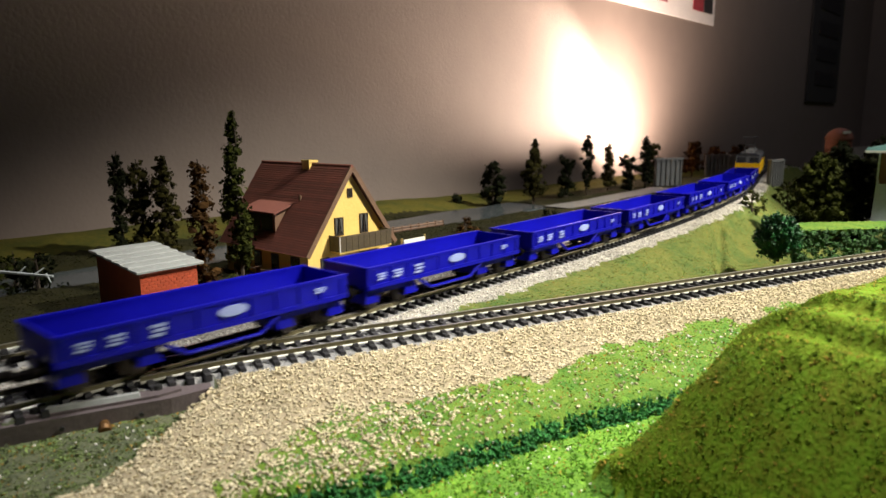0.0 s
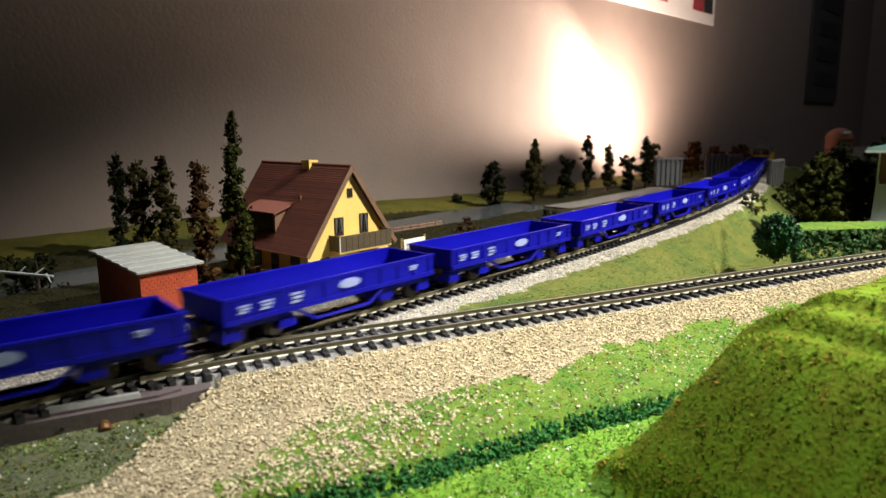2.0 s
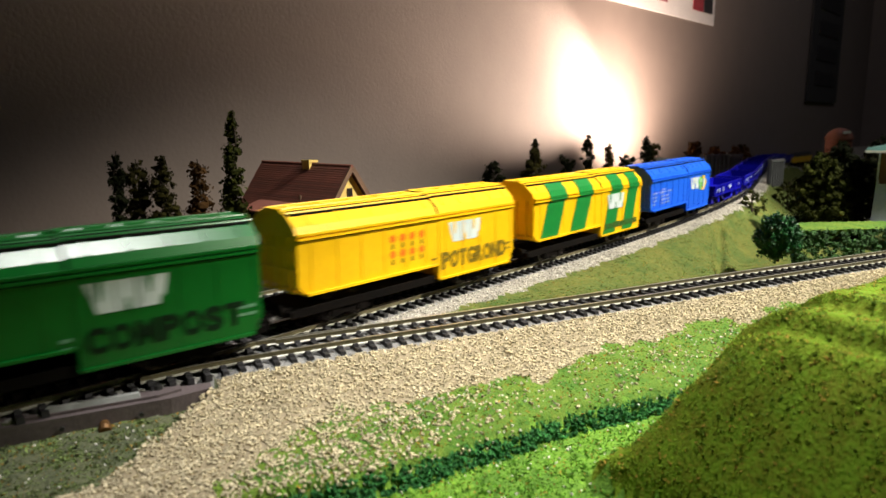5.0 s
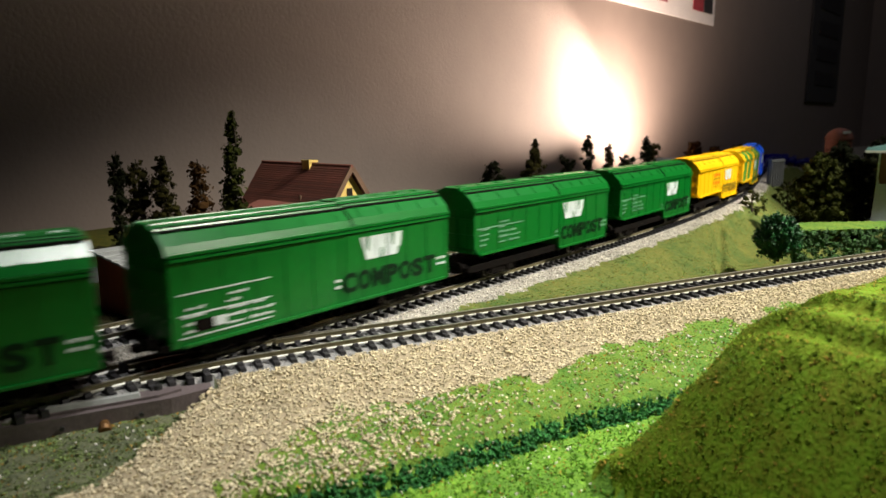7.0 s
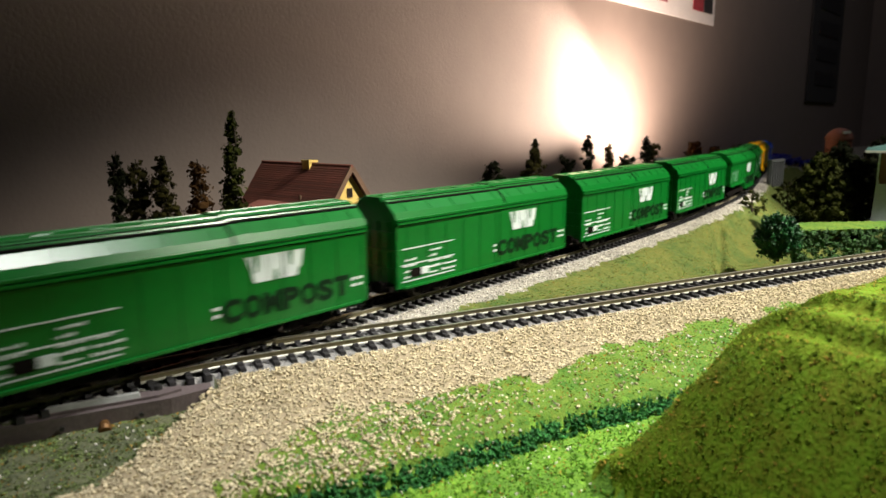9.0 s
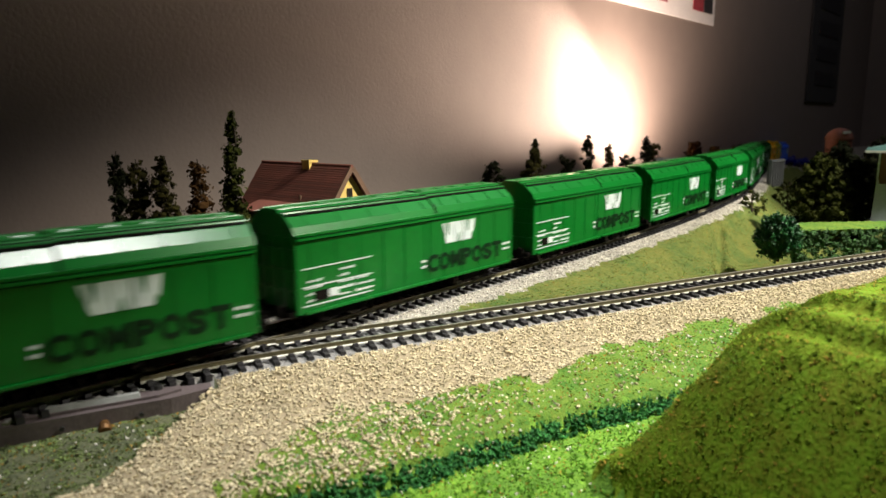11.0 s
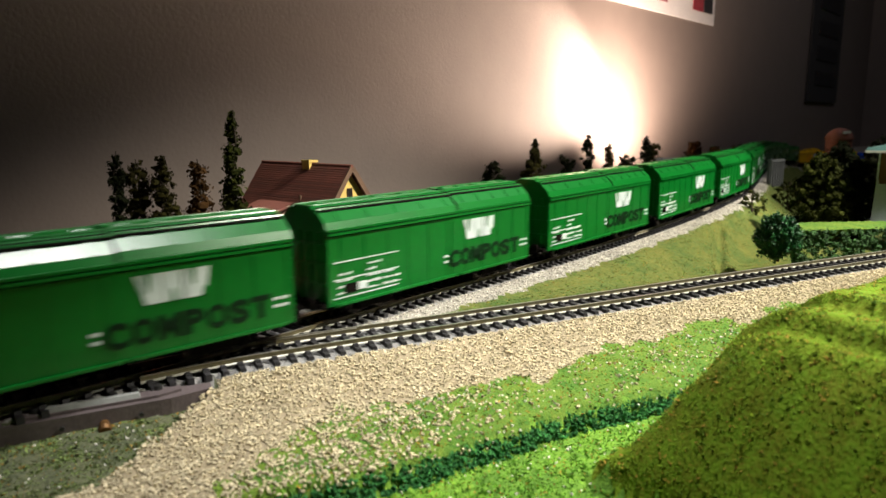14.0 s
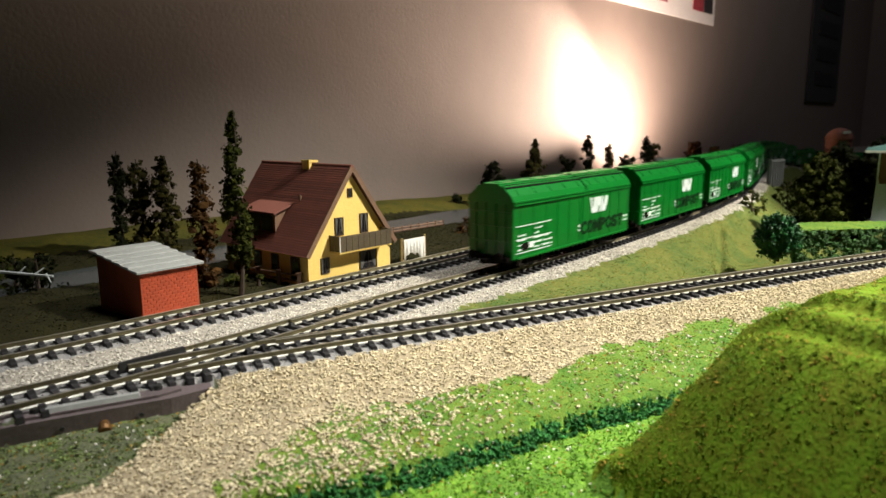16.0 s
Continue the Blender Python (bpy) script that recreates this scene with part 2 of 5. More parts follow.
def raw(name, verts, faces, materials, index=None):
    me = bpy.data.meshes.new(name)
    me.from_pydata(verts, [], faces)
    for m in materials if isinstance(materials, (list, tuple)) else [materials]:
        me.materials.append(m)
    if index is not None:
        me.polygons.foreach_set("material_index", np.asarray(index, dtype=np.int32))
    me.update()
    return me


# ---------------------------------------------------------------- lines of the tracks
KNOT, STEP = 0.14, 0.005
CURV = [3.043, -0.43, 0.2555, 0.2078, 0.2424, 0.2803, 0.8253, 0.1, 0.0, -0.05, -0.05, -0.15, -0.15, -0.15, -0.2, -0.4, -1.2, -1.8, -1.8, -1.8, -1.7, -1.0, 0.0]
B_START, B_TURN = (-0.1543, 0.2085), 0.6822


def main_line():
    s = np.arange(0, 5.2, STEP)
    k = np.interp(s, np.arange(len(CURV)) * KNOT, CURV)
    th = B_TURN + np.concatenate([[0], np.cumsum((k[1:] + k[:-1]) / 2 * STEP)])
    run = lambda g: np.concatenate([[0], np.cumsum((g[1:] + g[:-1]) / 2 * STEP)])
    z = np.interp(s, [0.5, 0.9, 1.2, 1.54, 2.0, 2.4, 3.0], [0, 0.003, 0.0, -0.007, -0.022, -0.055, -0.08])
    z = np.convolve(np.pad(z, 20, "edge"), np.ones(41) / 41, "valid")
    return s, B_START[0] + run(np.cos(th)), B_START[1] + run(np.sin(th)), th, z


LINE_B = main_line()


def on_b(s):
    """x, y, z, heading of the main line at a running length; straight on before its start."""
    S, X, Y, T, Z = LINE_B
    if s < 0:
        return X[0] + math.cos(T[0]) * s, Y[0] + math.sin(T[0]) * s, 0.0, T[0]
    return tuple(float(np.interp(s, S, q)) for q in (X, Y, Z, T))


def smooth(points, step=0.004):
    """Catmull-Rom through the points, at an even step."""
    p = [Vector((*q, 0)) for q in points]
    p = [2 * p[0] - p[1], *p, 2 * p[-1] - p[-2]]
    fine = []
    for a, b, c, d in zip(p, p[1:], p[2:], p[3:]):
        for i in range(40):
            t = i / 40
            fine.append(0.5 * ((2 * b) + (c - a) * t + (2 * a - 5 * b + 4 * c - d) * t * t + (3 * b - a - 3 * c + d) * t ** 3))
    fine.append(p[-2])
    f = np.array([(q.x, q.y) for q in fine])
    s = np.concatenate([[0], np.cumsum(np.hypot(*np.diff(f, axis=0).T))])
    e = np.arange(0, s[-1], step)
    return np.stack([np.interp(e, s, f[:, 0]), np.interp(e, s, f[:, 1])], 1)


PATH_B = np.array([on_b(s)[:2] for s in np.arange(-0.9, 3.2, 0.004)])
Z_B = np.array([on_b(s)[2] for s in np.arange(-0.9, 3.2, 0.004)])
PATH_A = smooth([(-0.140, 0.2195), (-0.0986, 0.2517), (-0.0606, 0.2734), (-0.0046, 0.3014), (0.0814, 0.3434), (0.1634, 0.3850), (0.2544, 0.4304), (0.2894, 0.4474), (0.42, 0.512), (0.62, 0.62)])


def beside(s, d):
    x, y, z, t = on_b(s)
    return x - math.sin(t) * d, y + math.cos(t) * d


PATH_C = smooth([(-0.86, -0.275), (-0.55, -0.02), (-0.30, 0.166), (-0.181, 0.2630), (-0.126, 0.3185), beside(0.18, 0.0535), beside(0.30, 0.053), beside(0.45, 0.052), beside(0.65, 0.052), beside(0.85, 0.052), beside(1.0, 0.052), beside(1.1, 0.052)])


def nearest(px, py, line):
    """Distance to a line, signed + on its left, and the index of its nearest point."""
    d2 = np.full(px.shape, 1e9)
    idx = np.zeros(px.shape, int)
    for i in range(0, len(line), 2):
        d = (px - line[i, 0]) ** 2 + (py - line[i, 1]) ** 2
        near = d < d2
        d2[near], idx[near] = d[near], i
    t = np.gradient(line, axis=0)
    t /= np.linalg.norm(t, axis=1)[:, None]
    side = t[idx, 0] * (py - line[idx, 1]) - t[idx, 1] * (px - line[idx, 0])
    return np.where(d2 < 0.0036, side, np.sqrt(d2) * np.sign(side)), idx


def ease(a, b, v):
    t = np.clip((v - a) / (b - a), 0, 1)
    return t * t * (3 - 2 * t)


def rough(x, y, scale, amount, seed=0.0):
    """A cheap rolling unevenness."""
    v = 0
    for i, (a, b) in enumerate(((1, 0.3), (-0.6, 1.1), (0.4, -1.3), (1.7, 0.9), (-1.2, 1.9))):
        v = v + np.sin((a * x + b * y) * scale * (1 + 0.37 * i) + seed + i * 1.9) / (1 + 0.5 * i)
    return v * amount * 0.4


RIVER = [(-0.34, 0.335), (-0.245, 0.440), (-0.175, 0.525), (-0.050, 0.665), (0.030, 0.755), (0.110, 0.845)]
ROAD_LINE = [(0.135, 0.800), (0.215, 0.885), (0.300, 0.990), (0.345, 1.040)]
LEDGE = smooth([(-0.16, 0.120), (-0.058, 0.1755), (-0.034, 0.186), (-0.010, 0.1985), (0.020, 0.217), (0.045, 0.2335), (0.088, 0.2535), (0.115, 0.2645), (0.17, 0.295), (0.3, 0.36), (0.6, 0.51)])

RIVER_LINE, ROAD_SMOOTH = smooth(RIVER), smooth(ROAD_LINE)


def height(x, y):
    """Height of the layout's ground, rail tops at 0, and the kind of cover, for arrays of places."""
    da, ia = nearest(x, y, PATH_A)
    db, ib = nearest(x, y, PATH_B)
    dc, ic = nearest(x, y, PATH_C)
    dl, il = nearest(x, y, LEDGE)
    zb = Z_B[ib]
    front = -da
    z = np.full(x.shape, -0.0062) + rough(x, y, 60, 0.0012)
    cover = np.full(x.shape, 5)
    # behind the tracks: soil, then falling towards the wall
    back = (dc > 0)
    z = np.where(back, -0.0062 - 0.010 * ease(0.06, 0.25, dc) * ease(-0.2, 0.1, x) + rough(x, y, 40, 0.0015), z)
    cover[back] = 6
    wall_d = (0.9216 + 1.072 * x - y) / 1.466
    field = back & (wall_d < 0.075 + 0.01 * np.sin(x * 30))
    z = np.where(field, z + 0.006 * ease(0.08, 0.02, wall_d), z)
    cover[field] = 7
    dr, _ = nearest(x, y, RIVER_LINE)
    z = np.where(back & (np.abs(dr) < 0.045), np.minimum(z, z * ease(0.033, 0.040, np.abs(dr)) + -0.014 * (1 - ease(0.033, 0.040, np.abs(dr)))), z)
    dq, _ = nearest(x, y, ROAD_SMOOTH)
    z = np.where(back & (np.abs(dq) < 0.03), np.minimum(z, -0.0105), z)
    # bank between the two lines
    mid = (db < 0) & (da > 0)
    dip = ease(0.028, 0.07, -db) * ease(0.016, 0.05, da) * ease(0.05, 0.22, x)
    z = np.where(mid, -0.0062 - 0.013 * dip - 0.012 * dip * ease(0.22, 0.27, x) + rough(x, y, 75, 0.0016) * ease(0.02, 0.04, -db), z)
    # the bank ends in a crease, with lower ground beyond it
    cr = (0.93 * (x - 0.188) - 0.368 * (y - 0.447))
    cut = mid & (da > 0.016) & (db < -0.034)
    z = np.where(cut, z - (0.011 * np.exp(-(cr / 0.0045) ** 2) + 0.005 * ease(0.0, 0.014, cr)) * ease(0.016, 0.03, da), z)
    # foreground: a stony shoulder, a grass slope, the step and the lawn
    fg = front > 0
    shoulder = -0.0062 - 0.006 * ease(0.017, 0.055, front)
    lawn = -0.0235 + rough(x, y, 35, 0.0008)
    upper = shoulder - 0.0055 * ease(0.05, 0.12, front) + rough(x, y, 90, 0.0008) * ease(0.02, 0.04, front)
    step = ease(-0.0016, 0.0016, -dl)
    z = np.where(fg, upper * (1 - step) + np.minimum(upper, lawn) * step, z)
    edge = 0.049 - 0.012 * ease(0.02, 0.12, x) + 0.035 * ease(-0.03, -0.085, x) + 0.014 * np.exp(-((x - 0.043 - 0.3 * (y - 0.27)) / 0.0035) ** 2) + rough(x, y, 95, 0.006, 2.0) + rough(x, y, 330, 0.003, 1.0)
    cover[fg] = 2
    cover[fg & (front < edge)] = 1
    cover[fg & (dl < 0)] = 3
    # the steep knoll beside the camera
    ox, oy = x - 0.1045 + rough(x, y, 70, 0.0022), y - 0.197 + rough(x, y, 70, 0.0022, 4.0)
    left, behind = np.clip(1 + (0.87 * ox + 0.49 * oy) / 0.048, 0, 1), np.clip(1 + (0.593 * ox - 0.805 * oy) / 0.036, 0, 1)
    inner = 0.87 * ox + 0.49 * oy
    ridge = 0.9 * (1 - (1 - left) ** 1.7) * (1 - (1 - behind) ** 1.8) + 0.1 * ease(0.0, 0.07, np.minimum(left, behind)) - 0.05 * np.exp(-((inner + 0.0065) / 0.003) ** 2) * ease(0.6, 0.9, behind)
    top = 0.0325 + rough(x, y, 45, 0.0014) + 0.0012 * np.exp(-((inner - 0.003) / 0.005) ** 2) - 0.003 * ease(0.010, 0.02, inner) + 0.004 * ease(0.029, 0.033, inner + rough(x, y, 130, 0.002))
    knoll = fg & (ridge > 0.03) & (dl < 0.004)
    z = np.where(fg & (dl < 0.03), np.maximum(z, -0.0235 + (top + 0.0235) * ridge), z)
    cover[knoll] = 8
    # track beds
    for d, w, zt in ((da, 0.0165, 0 * x), (db, 0.0165, zb), (dc, 0.0165, 0 * x)):
        bed = np.abs(d) < w
        f = ease(0.032, 0.016, np.abs(d))
        z = np.where(np.abs(d) < 0.032, z * (1 - f) + (zt - 0.0042) * f, z)
        cover[bed] = 0
    z = np.where(np.abs(db) < 0.25, z + zb * ease(0.25, 0.03, np.abs(db)) * (np.abs(db) > 0.0165), z)
    # the rough hollow at the turnout's motor
    hollow = (front > 0.0125) & (x < -0.0845 + rough(x, y, 120, 0.003) - (0.235 - y) * 0.32)
    z = np.where(hollow, -0.0112 - 0.005 * ease(0.02, 0.05, front) + rough(x, y, 90, 0.0012), z)
    cover[hollow] = 9
    pale = ((cover == 5) | (cover == 6)) & ((np.abs(db) < 0.029 + rough(x, y, 200, 0.003)) | ((dc < 0) & (db > 0)) | (np.abs(dc) < 0.019))
    cover[pale] = 10
    return z, cover


COVERS = [BED, SOIL_TAN, GRASS_MID, GRASS_LAWN, GRASS_DARK, GRASS_BANK, SOIL_DARK, OCHRE, GRASS_HILL, SOIL_HOLLOW, SOIL_PALE]


def ground_z(x, y):
    return float(height(np.array([x]), np.array([y]))[0][0])


def steps(*runs):
    """Coordinates from stretches (start, end, spacing)."""
    return np.concatenate([np.arange(a, b - 1e-9, d) for a, b, d in runs])


def build_ground():
    xs = steps((-3.2, -0.5, 0.15), (-0.5, -0.2, 0.008), (-0.2, 0.32, 0.0024), (0.32, 0.6, 0.006), (0.6, 1.7, 0.02), (1.7, 2.6, 0.1))
    ys = steps((-2.6, 0.0, 0.13), (0.0, 0.12, 0.01), (0.12, 0.5, 0.0024), (0.5, 1.2, 0.007), (1.2, 2.2, 0.02), (2.2, 3.2, 0.1))
    X, Y = np.meshgrid(xs, ys)
    x, y = X.ravel(), Y.ravel()
    z, _ = height(x, y)
    near = np.random.RandomState(3).normal(0, 0.00022, x.shape) * ((x > -0.2) & (x < 0.32) & (y < 0.5) & (y > 0.12))
    verts = np.stack([x, y, z + near], 1)
    nx, ny = len(xs), len(ys)
    i = (np.arange(ny - 1)[:, None] * nx + np.arange(nx - 1)[None]).ravel()
    faces = np.stack([i, i + 1, i + nx + 1, i + nx], 1)
    mid = verts[faces].mean(1)
    # the board ends at the walls
    keep = (0.9216 + 1.072 * mid[:, 0] - mid[:, 1] > -0.03) & (mid[:, 1] + 0.933 * mid[:, 0] < 4.2)
    faces, mid = faces[keep], mid[keep]
    jit = np.random.RandomState(5).normal(0, 0.0007, (2, len(mid)))
    _, cov = height(mid[:, 0] + jit[0], mid[:, 1] + jit[1])
    ob = new("ground", raw("ground", verts.tolist(), faces.tolist(), COVERS, cov))
    ob.data.polygons.foreach_set("use_smooth", np.ones(len(faces), dtype=bool))
    tagged(ob, "model railway ground of green flock grass, stone chips and soil", "scenery ground", kind="structure")


build_ground()


# ---------------------------------------------------------------- room
def room():
    """Walls of the room; the long one runs along the layout."""
    along = Vector((1, 1.072, 0)).normalized()
    base = Vector((0, 0.9216, 0))
    out = Vector((-along.y, along.x, 0))
    m = Matrix((( along.x, out.x, 0, base.x), (along.y, out.y, 0, base.y), (0, 0, 1, 0), (0, 0, 0, 1)))
    tall = 1.5
    for name, box in (("wall_north", (-4.6, 2.37, 0, 0.1)), ("wall_east", (2.37, 2.47, -3.8, 0.1)), ("wall_south", (-4.6, 2.37, -3.9, -3.8)), ("wall_west", (-4.7, -4.6, -3.9, 0.1))):
        bm = bmesh.new()
        quad_box(bm, box[0], box[1], box[2], box[3], -0.95, tall, m)
        tagged(new(name, finish(bm, name, WALL)), "plain warm grey painted room wall", "wall", kind="structure")
    bm = bmesh.new()
    quad_box(bm, -4.7, 2.47, -3.9, 0.1, tall, tall + 0.05, m)
    tagged(new("ceiling", finish(bm, "ceiling", WALL)), "plain painted room ceiling", "ceiling", kind="structure")
    bm = bmesh.new()
    quad_box(bm, -4.7, 2.47, -3.9, 0.1, -1.0, -0.95, m)
    tagged(new("floor", finish(bm, "floor", ROAD)), "plain grey room floor", "floor", kind="structure")
    return m


ROOM = room()


def poster():
    """A printed sheet on the long wall; its lower edge is seen."""
    a, b, z = 0.235 * 1.466, 0.597 * 1.466, 0.298
    ob = thing("poster", "white poster with red and black pictures on the wall", "poster", ROOM)
    bm = bmesh.new()
    quad_box(bm, a - 0.12, b, -0.004, -0.001, z, z + 0.5)
    part("sheet", bm, POSTER_WHITE, ob)
    for x0, x1, m in ((a - 0.1, a + 0.22, POSTER_RED), (a + 0.22, a + 0.30, POSTER_RED), (b - 0.115, b - 0.06, POSTER_RED), (b - 0.06, b - 0.012, POSTER_BLACK)):
        bm = bmesh.new()
        quad_box(bm, x0, x1 - 0.004, -0.006, -0.0045, z + 0.022, z + 0.46)
        part("picture", bm, m, ob)
    for i in range(4):
        bm = bmesh.new()
        x = b - 0.205 + i * 0.022
        quad_box(bm, x, x + 0.014, -0.006, -0.0045, z + 0.05, z + 0.075)
        part("print_bar", bm, POSTER_BLACK, ob)
    ob = thing("banner", "long dark hanging banner on the wall", "banner", ROOM)
    bm = bmesh.new()
    quad_box(bm, 1.60, 1.93, -0.008, -0.002, 0.15, 1.3)
    part("cloth", bm, BANNER, ob)
    for i in range(9):
        bm = bmesh.new()
        quad_box(bm, 1.66, 1.88, -0.0105, -0.009, 0.20 + i * 0.075, 0.24 + i * 0.075)
        part("print_bar", bm, POSTER_BLACK, ob)


poster()


# ---------------------------------------------------------------- tracks
RAIL_OUTLINE = [(-0.0009, -0.0026), (0.0009, -0.0026), (0.0009, -0.0022), (0.0003, -0.0018), (0.0003, -0.0008), (0.00055, -0.0005), (0.00055, 0), (-0.00055, 0), (-0.00055, -0.0005), (-0.0003, -0.0008), (-0.0003, -0.0018), (-0.0009, -0.0022)]


def sweep_rail(points, heights, offset):
    """A rail along a line, at an offset to its left."""
    t = np.gradient(points, axis=0)
    t /= np.linalg.norm(t, axis=1)[:, None]
    verts, faces, index, n = [], [], [], len(RAIL_OUTLINE)
    for (px, py), (tx, ty), h in zip(points, t, heights):
        for a, b in RAIL_OUTLINE:
            verts.append((px - ty * (offset + a), py + tx * (offset + a), h + b))
    for i in range(len(points) - 1):
        for j in range(n):
            k = (j + 1) % n
            faces.append((i * n + j, i * n + k, (i + 1) * n + k, (i + 1) * n + j))
            index.append(1 if j == 6 else 2 if j in (1, 2, 10, 11) else 0)
    faces += [tuple(range(n))[::-1], tuple((len(points) - 1) * n + j for j in range(n))]
    return raw("rail", verts, faces, [RAIL_SIDE, RAIL_TOP, RAIL_FOOT], index + [0, 0])


def sleeper_mesh(half):
    bm = bmesh.new()
    quad_box(bm, -0.00125, 0.00125, -half, half, -0.0052, -0.0027, top=(0.0002, 0.0003))
    for s in (-1, 1):
        for d in (-0.0019, 0.0019):
            quad_box(bm, -0.0012, 0.0012, s * 0.00825 + d - 0.0012, s * 0.00825 + d + 0.0012, -0.0027, -0.0016, top=(0.0002, 0.0003))
    return finish(bm, "sleeper", SLEEPER)


SLEEPER_MESH = sleeper_mesh(0.0148)


def track(label, points, heights, first, last, plain=None):
    ob = thing("railway_track", label, "railway track", group="layout tracks", kind="structure")
    for o in (-0.00825, 0.00825):
        r = new("rail", sweep_rail(points, heights, o))
        r.parent = ob
    s = np.concatenate([[0], np.cumsum(np.hypot(*np.diff(points, axis=0).T))])
    t = np.gradient(points, axis=0)
    rest = bmesh.new()
    for e in np.arange(0.003, s[-1], 0.00688):
        x, y, h = (float(np.interp(e, s, q)) for q in (points[:, 0], points[:, 1], heights))
        m = pose(x, y, h, 0, 0, math.degrees(math.atan2(np.interp(e, s, t[:, 1]), np.interp(e, s, t[:, 0]))))
        if first <= e <= last:
            c = new("sleeper", SLEEPER_MESH)
            c.parent, c.matrix_basis = ob, m
        else:
            quad_box(rest, -0.00125, 0.00125, -0.0148, 0.0148, -0.0052, -0.0027, m)
    tagged(part("sleepers", rest, SLEEPER, ob), kind="stuff")


def tracks():
    track("straight model track with dark sleepers and bright rails", PATH_A[8:], np.zeros(len(PATH_A) - 8), 0.0, 0.62)
    track("model main line with dark sleepers, laid on stone ballast", PATH_B[::2], Z_B[::2], 0.72, 2.3)
    track("back model track with olive rails on pale ballast", PATH_C, np.zeros(len(PATH_C)), 0.75, 1.75)


# ---------------------------------------------------------------- rolling stock
def wheelset(parent, x):
    bm = bmesh.new()
    for s in (-1, 1):
        rod(bm, (0, s * 0.0070, 0), (0, s * 0.0092, 0), 0.0054, n=16)
        rod(bm, (0, s * 0.0064, 0), (0, s * 0.0070, 0), 0.0062, n=16)
    rod(bm, (0, -0.0132, 0), (0, 0.0132, 0), 0.0011, n=8)
    w = part("wheelset", bm, WHEEL, parent)
    w.location = (x, 0, 0.0054)
    return w


def couplers(parent, half, z=0.0105):
    for s in (-1, 1):
        for y in (-0.0098, 0.0098):
            bm = bmesh.new()
            rod(bm, (s * half, y, z), (s * (half + 0.0050), y, z), 0.0013)
            rod(bm, (s * (half + 0.0050), y, z), (s * (half + 0.0060), y, z), 0.0027, n=12)
            part("buffer", bm, UNDER, parent)
        bm = bmesh.new()
        quad_box(bm, min(s * (half - 0.004), s * (half + 0.0080)), max(s * (half - 0.004), s * (half + 0.0080)), -0.0022, 0.0022, 0.006, 0.0085)
        part("coupler", bm, UNDER, parent)


def slab(parent, name, x0, x1, z0, z1, y, m, lean=0.0, out=0.00025):
    """A thin printed patch on the side that faces the camera (y < 0)."""
    bm = bmesh.new()
    prism(bm, [(x0 + lean, z0), (x1 - lean, z0), (x1, z1), (x0, z1)], y - out, y + 0.0001, "y")
    return part(name, bm, m, parent)


def lettering(parent, text, x, z, tall, wide, y, m):
    """A word on the wagon's side, letter by letter, reading from the rear to the front."""
    cell = wide / len(text)
    for i, letter in enumerate(text):
        cu = bpy.data.curves.new("letter", "FONT")
        cu.body, cu.size, cu.extrude, cu.offset = letter, 1.0, 0.02, 0.045
        ob = new("letter", cu)
        me = bpy.data.meshes.new_from_object(ob.evaluated_get(bpy.context.evaluated_depsgraph_get()))
        bpy.data.objects.remove(ob)
        co = np.array([v.co[:] for v in me.vertices])
        lo, hi = co.min(0), co.max(0)
        for v in me.vertices:
            a = (v.co.x - lo[0]) / (hi[0] - lo[0])
            b = (v.co.y - lo[1]) / (hi[1] - lo[1])
            v.co = (x + (i + 0.05 + a * 0.9) * cell, y - 0.0001 - 0.0003 * (1 if v.co.z > 0 else 0), z + b * tall)
        me.materials.clear()
        me.materials.append(m)
        w = new("letter", me)
        w.parent = parent


def brand_shape(parent, x0, x1, z0, z1, y, m):
    """A block mark: three slanting plates side by side."""
    w, t = (x1 - x0) / 3, 0.0035
    for i, (a, b, c, d) in enumerate(((t, w + t * 0.2, w, 0), (w + t * 0.2 + 0.0003, 2 * w - t * 0.2, 2 * w, w + 0.0004), (2 * w - t * 0.2 + 0.0003, 3 * w - t * 0.6, 3 * w, 2 * w + 0.0004))):
        bm = bmesh.new()
        prism(bm, [(x0 + a, z0), (x0 + b, z0), (x0 + c, z1), (x0 + d, z1)], y - 0.0003, y + 0.0001, "y")
        part("mark_plate", bm, m, parent)
    for a, h, foot in ((0.5, 0.62, 0), (1.45, 0.42, 1), (2.3, 0.55, 0), (2.75, 0.35, 1)):
        za, zb = (z0 - 0.0001, z0 + h * (z1 - z0)) if foot else (z1 + 0.0001, z1 - h * (z1 - z0))
        bm = bmesh.new()
        prism(bm, [(x0 + a * w - 0.0011, za), (x0 + a * w + 0.0011, za), (x0 + a * w + 0.0003, zb), (x0 + a * w - 0.0003, zb)], y - 0.0005, y - 0.0003, "y")
        part("mark_notch", bm, NOTCH[0], parent)


NOTCH = [GREEN]


def roof_outline(w, eave, shoulder, crown):
    return [(-w, eave), (-w * 0.91, eave + 0.0034), (-w * 0.60, shoulder), (-w * 0.52, shoulder + 0.0004), (-w * 0.30, crown), (w * 0.30, crown), (w * 0.52, shoulder + 0.0004), (w * 0.60, shoulder), (w * 0.91, eave + 0.0034), (w, eave)]


